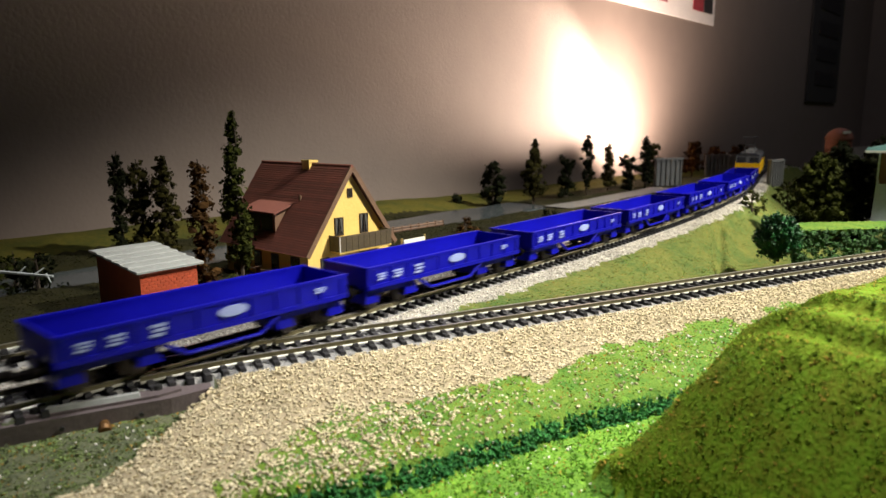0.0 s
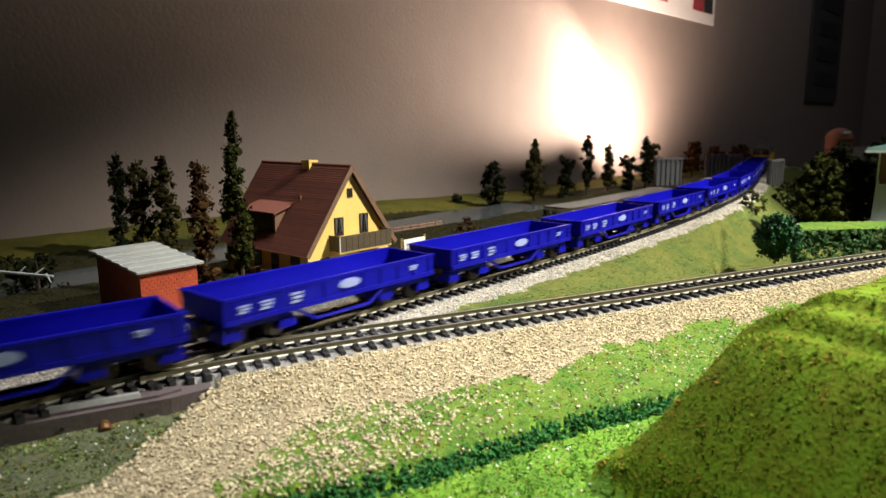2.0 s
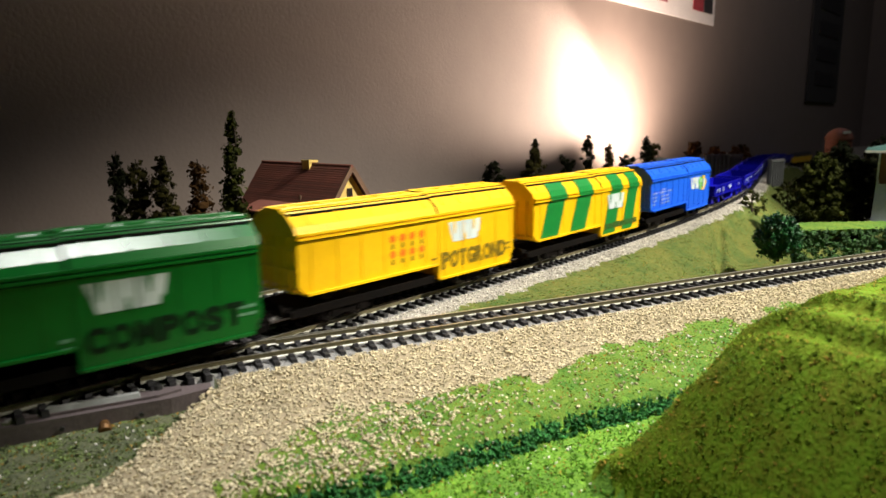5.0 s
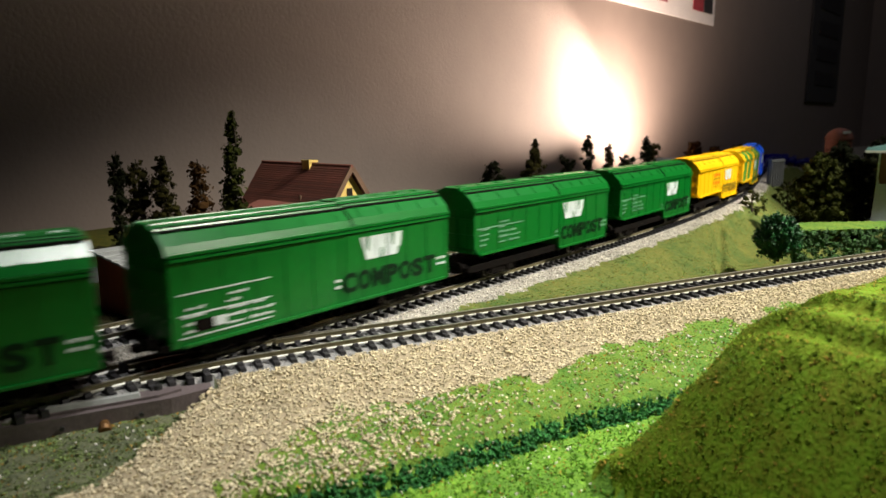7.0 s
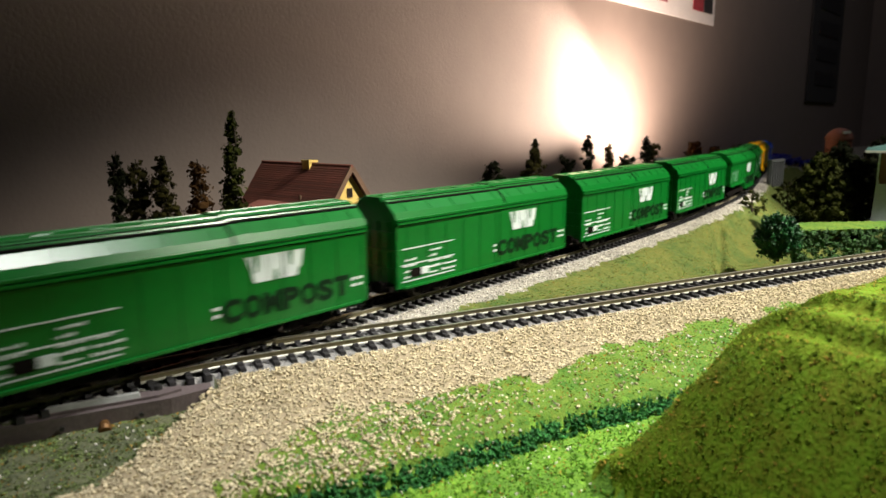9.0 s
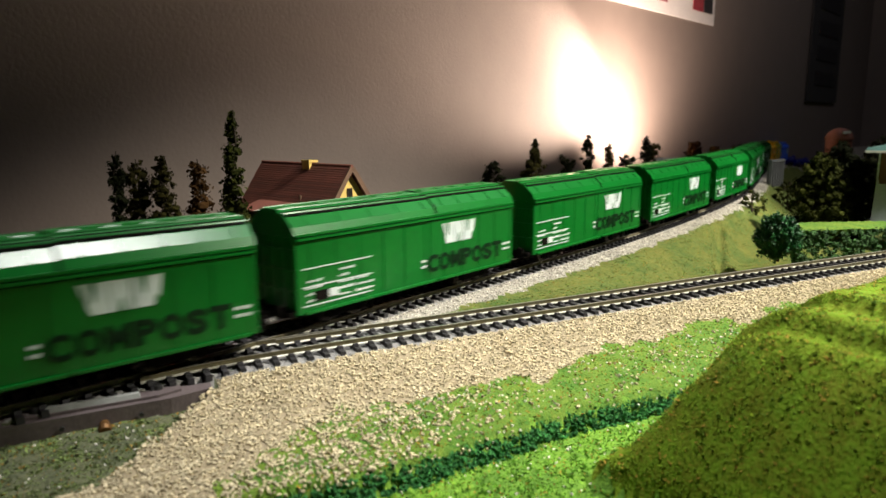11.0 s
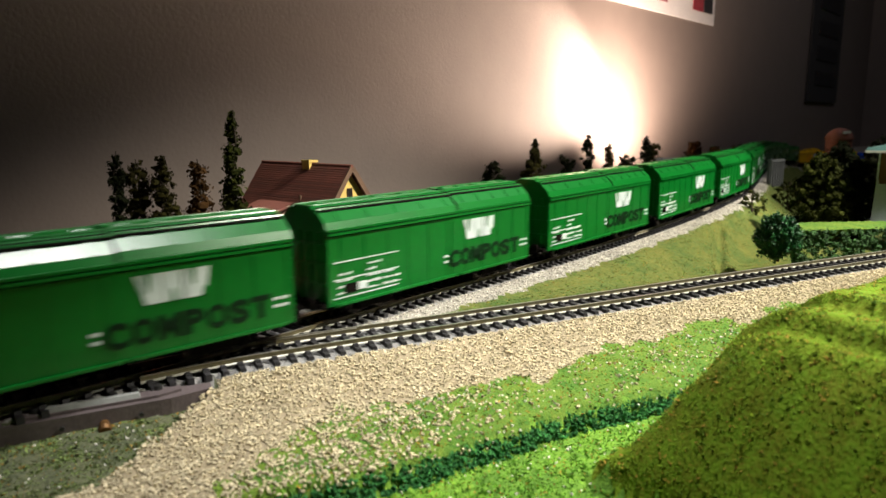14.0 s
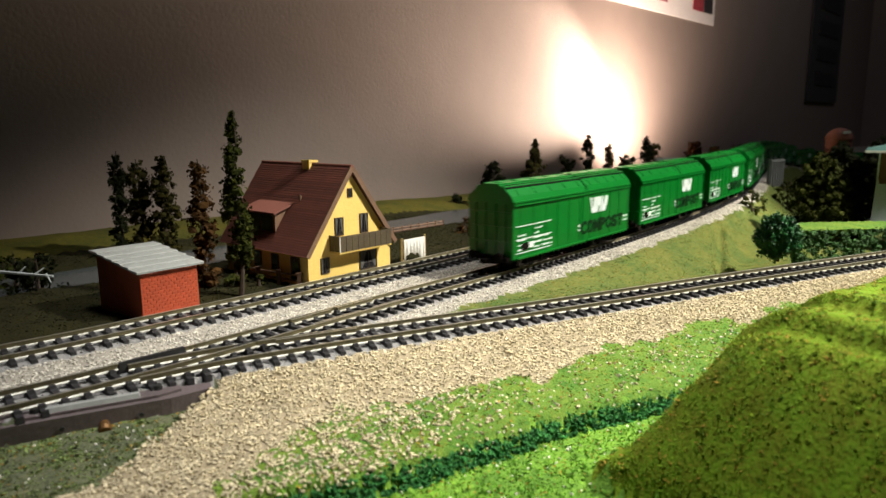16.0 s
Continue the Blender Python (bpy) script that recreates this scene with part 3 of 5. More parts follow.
def covered_wagon(paint, label, stepped, word, word_paint, stripes=None, print_paint=None):
    """A long covered wagon with sliding walls; the stepped kind has a deeper front half."""
    ob = thing("covered_wagon", label, "freight wagon", group="covered wagons of the train")
    L, W, E = 0.0780, 0.0165, 0.0432
    low, high = 0.0085, (0.0165 if stepped else 0.0085)
    bm = bmesh.new()
    quad_box(bm, -L, L, -0.0145, 0.0145, 0.0068, 0.0105)
    quad_box(bm, -L, L, -0.0035, 0.0035, 0.0045, 0.0070)
    part("underframe", bm, UNDER, ob)
    # walls: the rear panel, the front panel a little proud of it
    bm = bmesh.new()
    if stepped:
        prism(bm, [(-L + 0.004, high), (0.012, high), (0.012, E), (-L, E), (-L, high + 0.004)], -W, W, "y")
        prism(bm, [(-0.006 + 0.018, low), (L - 0.004, low), (L, low + 0.007), (L, E), (0.012, E)], -W - 0.0004, W + 0.0004, "y")
    else:
        quad_box(bm, -L, 0.006, -W, W, low, E)
        quad_box(bm, 0.006, L, -W - 0.0004, W + 0.0004, low, E)
    body = part("body", bm, paint, ob)
    for i in range(11):
        x = -L + 0.0075 + i * 0.0146
        if abs(x - 0.012) < 0.003:
            continue
        y = W if x < 0.012 else W + 0.0004
        z0 = (high if x < 0.012 else low) + 0.0015
        for s in (-1, 1):
            bm = bmesh.new()
            quad_box(bm, x - 0.00045, x + 0.00045, min(s * y, s * (y + 0.0003)), max(s * y, s * (y + 0.0003)), z0, E - 0.003)
            part("rib", bm, paint, body)
    for s in (-1, 1):
        for z, a, b in ((E - 0.0022, -L, L), (low if not stepped else high, -L + 0.004, 0.010), (low, 0.012, L - 0.004)):
            bm = bmesh.new()
            quad_box(bm, a, b, min(s * W, s * (W + 0.0015)), max(s * W, s * (W + 0.0015)), z - 0.0002, z + 0.0009)
            part("rail_bead", bm, paint, body)
        # black strip in place of the shadow that the runner casts
        bm = bmesh.new()
        quad_box(bm, -L, L, min(s * W, s * (W + 0.0007)), max(s * W, s * (W + 0.0007)), E - 0.0030, E - 0.0025)
        part("seam_and_shade_strip", bm, UNDER, body, "black strip standing in for the shadow under the runner")
        bm = bmesh.new()
        quad_box(bm, -L, L, min(s * W, s * (W + 0.0013)), max(s * W, s * (W + 0.0013)), E - 0.0006, E + 0.0004)
        part("rail_bead", bm, paint, body)
    # roof: two overlapping shells
    for a, b, up in ((-L - 0.0006, 0.013, 0.0), (0.011, L + 0.0006, 0.0005)):
        bm = bmesh.new()
        prism(bm, [(y, z + up) for y, z in roof_outline(W + 0.0006, E, 0.0512, 0.0538)], a, b, "x")
        r = part("roof", bm, paint, ob)
        for s in (-1, 1):
            bm = bmesh.new()
            rod(bm, (a, s * 0.0096, 0.0519 + up), (b, s * 0.0096, 0.0519 + up), 0.0007, n=6)
            part("roof_bead", bm, paint, r)
            # black rods put the shadow of the panel gaps into colour
            bm = bmesh.new()
            for cy, cz in ((0.01055, 0.0512), (0.0083, 0.0523)):
                rod(bm, (a + 0.001, s * cy, cz + up), (b - 0.001, s * cy, cz + up), 0.00062, n=6)
            part("seam_and_shade_strip", bm, UNDER, r, "black strips standing in for the shadow gaps between roof panels")
            bm = bmesh.new()
            rod(bm, (a + 0.001, s * 0.0056, 0.0535 + up), (b - 0.001, s * 0.0056, 0.0535 + up), 0.0007, n=6)
            part("roof_bead", bm, paint, r)
        for i in range(5):
            x = a + (b - a) * (i + 0.5) / 5
            bm = bmesh.new()
            for s in (-1, 1):
                prism(bm, [(s * 0.0154, E + up + 0.0034), (s * 0.0104, 0.0511 + up), (s * 0.0104, 0.0515 + up), (s * 0.0156, E + up + 0.0039)], x - 0.0006, x + 0.0006, "x")
            part("roof_rib", bm, paint, r)
            bm = bmesh.new()
            quad_box(bm, x - 0.003, x + 0.003, -0.0022, 0.0022, 0.0536 + up, 0.0543 + up, top=(0.0006, 0.0006))
            part("roof_hatch", bm, paint, r)
    bm = bmesh.new()
    prism(bm, [(y, z + 0.00055) for y, z in roof_outline(W + 0.0008, E, 0.0512, 0.0538)], 0.0103, 0.0112, "x")
    part("seam_and_shade_strip", bm, UNDER, ob, "dark gap between the two halves")
    # ends
    for s in (-1, 1):
        bm = bmesh.new()
        quad_box(bm, min(s * L, s * (L + 0.0032)), max(s * L, s * (L + 0.0032)), -W * 0.9, W * 0.9, 0.0075, 0.0100)
        part("end_platform", bm, UNDER, ob)
        bm = bmesh.new()
        for z in (0.018, 0.027, 0.036):
            quad_box(bm, min(s * L, s * (L + 0.0008)), max(s * L, s * (L + 0.0008)), -W * 0.92, W * 0.92, z, z + 0.0012)
        part("end_beam", bm, paint, ob)
        for y in (-0.011, -0.0037, 0.0037, 0.011):
            bm = bmesh.new()
            quad_box(bm, min(s * L, s * (L + 0.0010)), max(s * L, s * (L + 0.0010)), y - 0.0007, y + 0.0007, high + 0.002, E - 0.001)
            part("end_post", bm, paint, ob)
    y = -W - 0.0004
    back = 0.0045 if paint is GREEN else 0.0
    # print: a block mark and a word on the front half, data panel on the rear half
    NOTCH[0] = STRIPE_GREEN if stripes else paint
    print_paint = print_paint or MARK_WHITE
    brand_shape(ob, 0.0195 - back, 0.0470 - back, 0.0272, 0.0380, y - (0.0004 if stripes else 0.0), MARK_WHITE)
    if word:
        lettering(ob, word, *((0.0135, 0.0135, 0.0092, 0.057) if stepped else (0.0034, 0.0135, 0.0092, 0.0640)), y, word_paint)
        for i, x in enumerate((0.0068 if stepped else -0.0004, L - 0.0055, L - 0.0095)):
            for z in (0.0165, 0.0195):
                slab(ob, "print_bar", x, x + 0.0028, z, z + 0.0012, y, print_paint)
    y = -W
    z0 = high + 0.003
    data_rows = ((0.0, 0.040, 0.0, 0.00045), (0.0, 0.040, 0.0085, 0.00045), (0.0, 0.040, 0.0165, 0.00045)) if not stepped else ((0.0, 0.046, 0.0115, 0.0005),)
    for a, b, z, h in () if paint is YELLOW else data_rows:
        slab(ob, "print_line", -L + 0.003 + a, -L + 0.003 + b, z0 + z, z0 + z + h, y - 0.0001, print_paint)
    rnd = random.Random(4)
    for bx, n in () if paint is YELLOW else ((0.0015, 4), (0.0195, 5), (0.0300, 3)):
        for i in range(n):
            z, x = z0 + 0.0018 + i * 0.0029, bx + rnd.uniform(0, 0.0015)
            end = x + rnd.uniform(0.005, 0.0095)
            while x < end:
                w = rnd.uniform(0.0007, 0.0022)
                slab(ob, "print_bar", -L + 0.003 + x, -L + 0.003 + x + w, z, z + rnd.uniform(0.0006, 0.0012), y - 0.0001, print_paint)
                x += w + rnd.uniform(0.0003, 0.0007)
    if not stepped:
        slab(ob, "label_plate", -L + 0.009, -L + 0.0165, z0 + 0.0018, z0 + 0.0062, y - 0.0003, UNDER)
        slab(ob, "label_plate", -L + 0.0170, -L + 0.0225, z0 + 0.0024, z0 + 0.0060, y - 0.0003, MARK_WHITE)
    if stripes:
        for i in range(9):
            slab(ob, "print_bar", 0.0165 + i * 0.0062, 0.0213 + i * 0.0062, 0.0128, 0.0168, -W - 0.0007, MARK_BAND, out=0.0003)
        for x0, wide in stripes:
            h = high if x0 < 0.0 else low
            yy, up = (W + 0.00015, 0.0) if x0 < 0.0 else (W + 0.00055, 0.0005)
            for s in (-1, 1):
                bm = bmesh.new()
                prism(bm, [(x0, h + 0.0010), (x0 + wide, h + 0.0010), (x0 + wide + 0.0100, E + 0.0001), (x0 + 0.0100, E + 0.0001)], s * yy - 0.0002, s * yy + 0.0002, "y")
                part("stripe", bm, STRIPE_GREEN, ob, "slanting green stripe")
                line = ((s * (W + 0.0006), E + up, 0.0098), (s * (W + 0.0006) * 0.91, E + 0.0034 + up, 0.0105), (s * (W + 0.0006) * 0.60, 0.0512 + up, 0.0118))
                for (fy, fz, fx), (cy, cz, cx) in zip(line, line[1:]):
                    bm = bmesh.new()
                    v = [bm.verts.new((x0 + dx, qy + s * o, qz + o)) for o in (0.0, 0.0003) for qy, qz, dx in ((fy, fz, fx), (fy, fz, fx + wide), (cy, cz, cx + wide), (cy, cz, cx))]
                    for f in ((0, 1, 2, 3), (4, 5, 6, 7), (0, 1, 5, 4), (1, 2, 6, 5), (2, 3, 7, 6), (3, 0, 4, 7)):
                        bm.faces.new([v[k] for k in f])
                    part("stripe", bm, STRIPE_GREEN, ob, "green stripe over the roof slope")
                bm = bmesh.new()
                for z, o in ((E - 0.0024, 0.0017), (E - 0.0008, 0.0015)):
                    quad_box(bm, x0 + 0.0096, x0 + 0.0096 + wide, min(s * W, s * (W + o)), max(s * W, s * (W + o)), z, z + 0.0013)
                part("stripe", bm, STRIPE_GREEN, ob)
    for x in (-0.056, -0.0395, 0.0395, 0.056):
        wheelset(ob, x)
    for s in (-1, 1):
        for y in (-1, 1):
            bm = bmesh.new()
            quad_box(bm, s * 0.0477 - 0.0135, s * 0.0477 + 0.0135, min(y * 0.0112, y * 0.0132), max(y * 0.0112, y * 0.0132), 0.0035, 0.0075, top=(0.002, 0))
            for x in (-0.0082, 0.0082):
                quad_box(bm, s * 0.0477 + x - 0.0028, s * 0.0477 + x + 0.0028, min(y * 0.0114, y * 0.0140), max(y * 0.0114, y * 0.0140), 0.0030, 0.0076)
            part("bogie_frame", bm, UNDER, ob)
    couplers(ob, L)
    return ob


def open_wagon():
    """A low open wagon with a trussed frame."""
    ob = thing("open_wagon", "deep blue low-sided open freight wagon, empty, on the rails", "freight wagon", group="open wagons of the train")
    L, W, F, T = 0.0615, 0.0160, 0.0140, 0.0225
    bm = bmesh.new()
    quad_box(bm, -L, L, -W, W, F - 0.0012, F)
    floor = part("load_floor", bm, BLUE_DEEP, ob)
    for s in (-1, 1):
        bm = bmesh.new()
        quad_box(bm, -L, L, min(s * W, s * (W - 0.0011)), max(s * W, s * (W - 0.0011)), F, T)
        side = part("side_wall", bm, BLUE_DEEP, ob)
        bm = bmesh.new()
        quad_box(bm, -L - 0.0003, L + 0.0003, min(s * (W - 0.0013), s * (W + 0.0006)), max(s * (W - 0.0013), s * (W + 0.0006)), T - 0.0010, T + 0.0002)
        part("top_rail", bm, BLUE_DEEP, side)
        bm = bmesh.new()
        quad_box(bm, -L, L, min(s * W, s * (W + 0.0006)), max(s * W, s * (W + 0.0006)), F - 0.0022, F - 0.0002)
        part("side_sill", bm, BLUE_DEEP, side)
        for i in range(11):
            x = -L + 0.004 + i * 0.0116
            bm = bmesh.new()
            quad_box(bm, x - 0.0008, x + 0.0008, min(s * W, s * (W + 0.0007)), max(s * W, s * (W + 0.0007)), F, T - 0.001)
            part("stanchion", bm, BLUE_DEEP, side)
        bm = bmesh.new()
        quad_box(bm, min(s * L, s * (L - 0.0012)), max(s * L, s * (L - 0.0012)), -W + 0.0012, W - 0.0012, F, T)
        part("end_wall", bm, BLUE_DEEP, ob)
        # bowed truss bar under the middle
        bm = bmesh.new()
        y = s * (W - 0.0012)
        for p, q in (((-0.027, F - 0.002), (-0.016, 0.0052)), ((-0.016, 0.0052), (0.016, 0.0052)), ((0.016, 0.0052), (0.027, F - 0.002))):
            rod(bm, (p[0], y, p[1]), (q[0], y, q[1]), 0.0009)
        part("truss_bar", bm, BLUE_DEEP, ob)
        bm = bmesh.new()
        for x in (-0.0135, 0.0135):
            quad_box(bm, s * 0.043 + x - 0.0045, s * 0.043 + x + 0.0045, -0.0135, 0.0135, 0.0042, 0.0100, top=(0.001, 0.0005))
        quad_box(bm, s * 0.043 - 0.0155, s * 0.043 + 0.0155, -0.0128, 0.0128, 0.0082, F - 0.0012)
        part("bogie_frame", bm, BLUE_DEEP, ob)
        wheelset(ob, s * 0.043 - 0.0100), wheelset(ob, s * 0.043 + 0.0100)
    bm = bmesh.new()
    quad_box(bm, -L, L, -0.0035, 0.0035, 0.0085, F - 0.0012)
    part("centre_sill", bm, UNDER, ob)
    y = -W - 0.0007
    for x0, x1, z0, z1 in ((-0.0555, -0.0500, 0.0158, 0.0195), (-0.0450, -0.0390, 0.0155, 0.0197), (-0.0300, -0.0240, 0.0150, 0.0202), (0.0430, 0.0485, 0.0170, 0.0195)):
        for k in range(3):
            a, b = z0 + k * (z1 - z0) / 3, z0 + (k + 0.62) * (z1 - z0) / 3
            slab(ob, "print_bar", x0 + (0.0008 if k == 1 else 0), x1 - (0.0012 if k == 0 else 0), a, b, y, MARK_PALE)
    bm = bmesh.new()
    prism(bm, [(0.003 + 0.0066 * math.cos(a), 0.0182 + 0.0022 * math.sin(a)) for a in [i * math.tau / 20 for i in range(20)]], y - 0.0003, y, "y")
    part("oval_mark", bm, MARK_PALE, ob, "pale oval mark")
    couplers(ob, L)
    return ob


def locomotive():
    ob = thing("locomotive", "yellow and dark grey electric locomotive with raised pantograph", "locomotive")
    L, W = 0.092, 0.0165
    bm = bmesh.new()
    prism(bm, [(-L, 0.0125), (L, 0.0125), (L, 0.0290), (L - 0.005, 0.038), (-L + 0.005, 0.038), (-L, 0.0290)], -W, W, "y")
    part("body", bm, LOCO_GREY, ob)
    for s in (-1, 1):
        bm = bmesh.new()
        quad_box(bm, min(s * L, s * (L + 0.0006)), max(s * L, s * (L + 0.0006)), -W - 0.0003, W + 0.0003, 0.0150, 0.0285)
        part("cab_front", bm, YELLOW, ob, "yellow cab front")
        bm = bmesh.new()
        quad_box(bm, -L, L, min(s * W, s * (W + 0.0005)), max(s * W, s * (W + 0.0005)), 0.0130, 0.0300)
        part("side_panel", bm, YELLOW, ob, "yellow side panel")
        for y in (-0.0085, 0.0085):
            bm = bmesh.new()
            prism(bm, [(-L + 0.0006, 0.0298), (-L + 0.0046, 0.0368), (-L + 0.0040, 0.0370), (-L, 0.0300)] if s < 0 else [(L - 0.0006, 0.0298), (L - 0.0046, 0.0368), (L - 0.0040, 0.0370), (L, 0.0300)], y - 0.006, y + 0.006, "y")
            part("cab_window", bm, GLASS, ob)
            bm = bmesh.new()
            rod(bm, (s * (L + 0.0004), y * 1.3, 0.0165), (s * (L + 0.0014), y * 1.3, 0.0165), 0.0016, n=12)
            part("headlight", bm, MARK_WHITE, ob)
    bm = bmesh.new()
    prism(bm, [(-W, 0.038), (-W * 0.7, 0.0425), (W * 0.7, 0.0425), (W, 0.038)], -L + 0.007, L - 0.007, "x")
    part("roof", bm, LOCO_GREY, ob)
    for x in (-0.06, -0.045, 0.02, 0.04):
        bm = bmesh.new()
        quad_box(bm, x, x + 0.010, -0.006, 0.006, 0.0425, 0.0465, top=(0.001, 0.001))
        part("roof_box", bm, GREY_PLASTIC, ob)
    bm = bmesh.new()
    for y in (-0.008, 0.008):
        rod(bm, (-0.075, y, 0.0425), (-0.052, y * 0.8, 0.054), 0.0004, n=6)
        rod(bm, (-0.052, y * 0.8, 0.054), (-0.072, y * 0.9, 0.066), 0.0004, n=6)
    rod(bm, (-0.072, -0.010, 0.066), (-0.072, 0.010, 0.066), 0.0005, n=6)
    rod(bm, (-0.052, -0.0066, 0.054), (-0.052, 0.0066, 0.054), 0.0004, n=6)
    part("pantograph", bm, LOCO_GREY, ob)
    bm = bmesh.new()
    quad_box(bm, -L + 0.006, L - 0.006, -0.0135, 0.0135, 0.004, 0.0125, top=(0.002, 0.0005))
    part("bogies", bm, UNDER, ob)
    for x in (-0.066, -0.05, -0.034, 0.034, 0.05, 0.066):
        wheelset(ob, x)
    couplers(ob, L)
    return ob


def travelled(t):
    """How far the train has run at t seconds; its speed wavers a little."""
    if t < 9:
        run = 0.236 * t
    elif t < 12:
        run = 2.124 + 0.236 * (t - 9) + 0.00145 * (t - 9) ** 2
    else:
        run = 2.84505 + 0.2447 * (t - 12)
    u = np.linspace(t - 0.4, t + 0.4, 9)
    return run - float(np.interp(u, [4.6, 6.5, 7.2, 8, 9, 11.5, 12.5, 13.3, 14, 15, 16], [0, -0.0014, -0.0008, -0.0026, -0.0028, 0.0024, 0.0050, 0.0082, 0.0045, 0.0005, -0.0008]).mean())


TRAIN = []          # (thing, lag of its middle behind the train's mark)


# ---------------------------------------------------------------- turnout
def turnout():
    ob = thing("turnout_motor", "long grey-brown plastic turnout motor casing beside the rails", "turnout motor", pose(-0.1165, 0.2215, 0, 0, 0, 27.5))
    bm = bmesh.new()
    prism(bm, [(-0.060, -0.0066), (0.020, -0.0060), (0.0345, -0.0028), (0.0345, 0.0030), (0.020, 0.0042), (-0.060, 0.0042)], -0.0125, -0.0050, "z")
    prism(bm, [(-0.050, -0.0040), (0.016, -0.0036), (0.024, -0.0010), (0.024, 0.0030), (-0.050, 0.0032)], -0.0052, -0.0040, "z")
    part("casing", bm, MOTOR_PLASTIC, ob)
    bm = bmesh.new()
    quad_box(bm, -0.019, 0.0105, -0.0030, 0.0004, -0.0041, -0.0026, top=(0.0006, 0.0006))
    part("cover_strip", bm, ROOF_GREY, ob, "pale grey cover strip")
    for x, y in ((-0.0215, 0.0), (0.0165, 0.0024)):
        bm = bmesh.new()
        rod(bm, (x, y, -0.0042), (x, y, -0.0024), 0.0017, 0.0014, n=12)
        part("knob", bm, TURNOUT_PLASTIC, ob, "small black knob")
    for x in (-0.014, 0.010):
        bm = bmesh.new()
        rod(bm, (x, -0.0070, -0.0085), (x, -0.0078, -0.0085), 0.0008, n=10)
        part("hole", bm, TURNOUT_PLASTIC, ob)
    bm = bmesh.new()
    rod(bm, (-0.0015, -0.0064, -0.0098), (-0.0015, -0.0098, -0.0098), 0.0016, n=12)
    rod(bm, (-0.0015, -0.0098, -0.0102), (-0.0015, -0.0112, -0.0106), 0.0022, 0.0018, n=12)
    part("screw", bm, RUST, ob, "rusty brass screw")
    # guard rails and the black frog
    ob = thing("turnout_frog", "black plastic frog and bright guard rails of the turnout", "railway turnout")
    for line, a, b, o in ((PATH_B, 0.130, 0.152, 0.0066), (PATH_B, 0.158, 0.180, 0.0066), (PATH_B, 0.168, 0.190, -0.0066), (PATH_B, 0.135, 0.160, -0.0064)):
        i, j = int((a + 0.9) / 0.004), int((b + 0.9) / 0.004)
        r = new("guard_rail", sweep_rail(line[i:j + 1], np.full(j + 1 - i, -0.0001), o))
        r.parent = ob
    i, j = 22, 32
    r = new("guard_rail", sweep_rail(PATH_A[i:j], np.full(j - i, -0.0001), 0.0066))
    r.parent = ob
    for s, o, n in ((0.062, 0.00825, 0.014), (0.098, -0.0072, 0.009)):
        x, y, z, t = on_b(s)
        m = pose(x - math.sin(t) * o, y + math.cos(t) * o, 0, 0, 0, math.degrees(t))
        bm = bmesh.new()
        quad_box(bm, -n, n, -0.0012, 0.0012, -0.004, 0.0002, m, top=(0.001, 0.0003))
        part("frog_block", bm, TURNOUT_PLASTIC, ob)


turnout()


# ---------------------------------------------------------------- shed
def shed():
    u, v, top = 0.0305, 0.046, 0.0205
    ob = thing("brick_shed", "small orange brick shed with a grey corrugated roof beside the track", "shed", pose(-0.1475, 0.3215, -0.0085, 0, 0, 50))
    base = 0.0
    h0, h1 = 0.0275, 0.0325
    bm = bmesh.new()
    prism(bm, [(0, base), (0, h0), (v, h1), (v, base)], 0, u, "x")
    part("wall", bm, MORTAR, ob)
    # the lit brick face, course by course
    bw, bh = u / 10.5, 0.00165
    bm = bmesh.new()
    quad_box(bm, 0.00012, bw - 0.00012, -0.00022, 0.0001, 0.0001, bh - 0.0001)
    full = finish(bm, "brick", BRICK)
    bm = bmesh.new()
    quad_box(bm, 0.00012, bw / 2 - 0.00012, -0.00022, 0.0001, 0.0001, bh - 0.0001)
    half = finish(bm, "brick", BRICK)
    for r in range(16):
        x = 0.0
        while x < u - 0.0002:
            short = (r % 2 == 0 and x == 0.0) or x + bw > u + 0.0002
            b = new("brick", half if short else full)
            b.parent, b.location = ob, (x, 0, 0.0006 + r * bh)
            x += bw / 2 if short else bw
    # six overlapping roof sheets
    for i in range(6):
        a, b = -0.003 + i * (v + 0.005) / 6, -0.003 + (i + 1) * (v + 0.005) / 6 + 0.0008
        z = lambda y: h0 + (h1 - h0) * y / v
        bm = bmesh.new()
        prism(bm, [(a, z(a) + 0.0002), (b, z(b) - 0.0001), (b, z(b) + 0.0008), (a + 0.0006, z(a) + 0.0016), (a, z(a) + 0.0012)], -0.0025, u + 0.0025, "x")
        part("roof_sheet", bm, ROOF_GREY, ob)


shed()


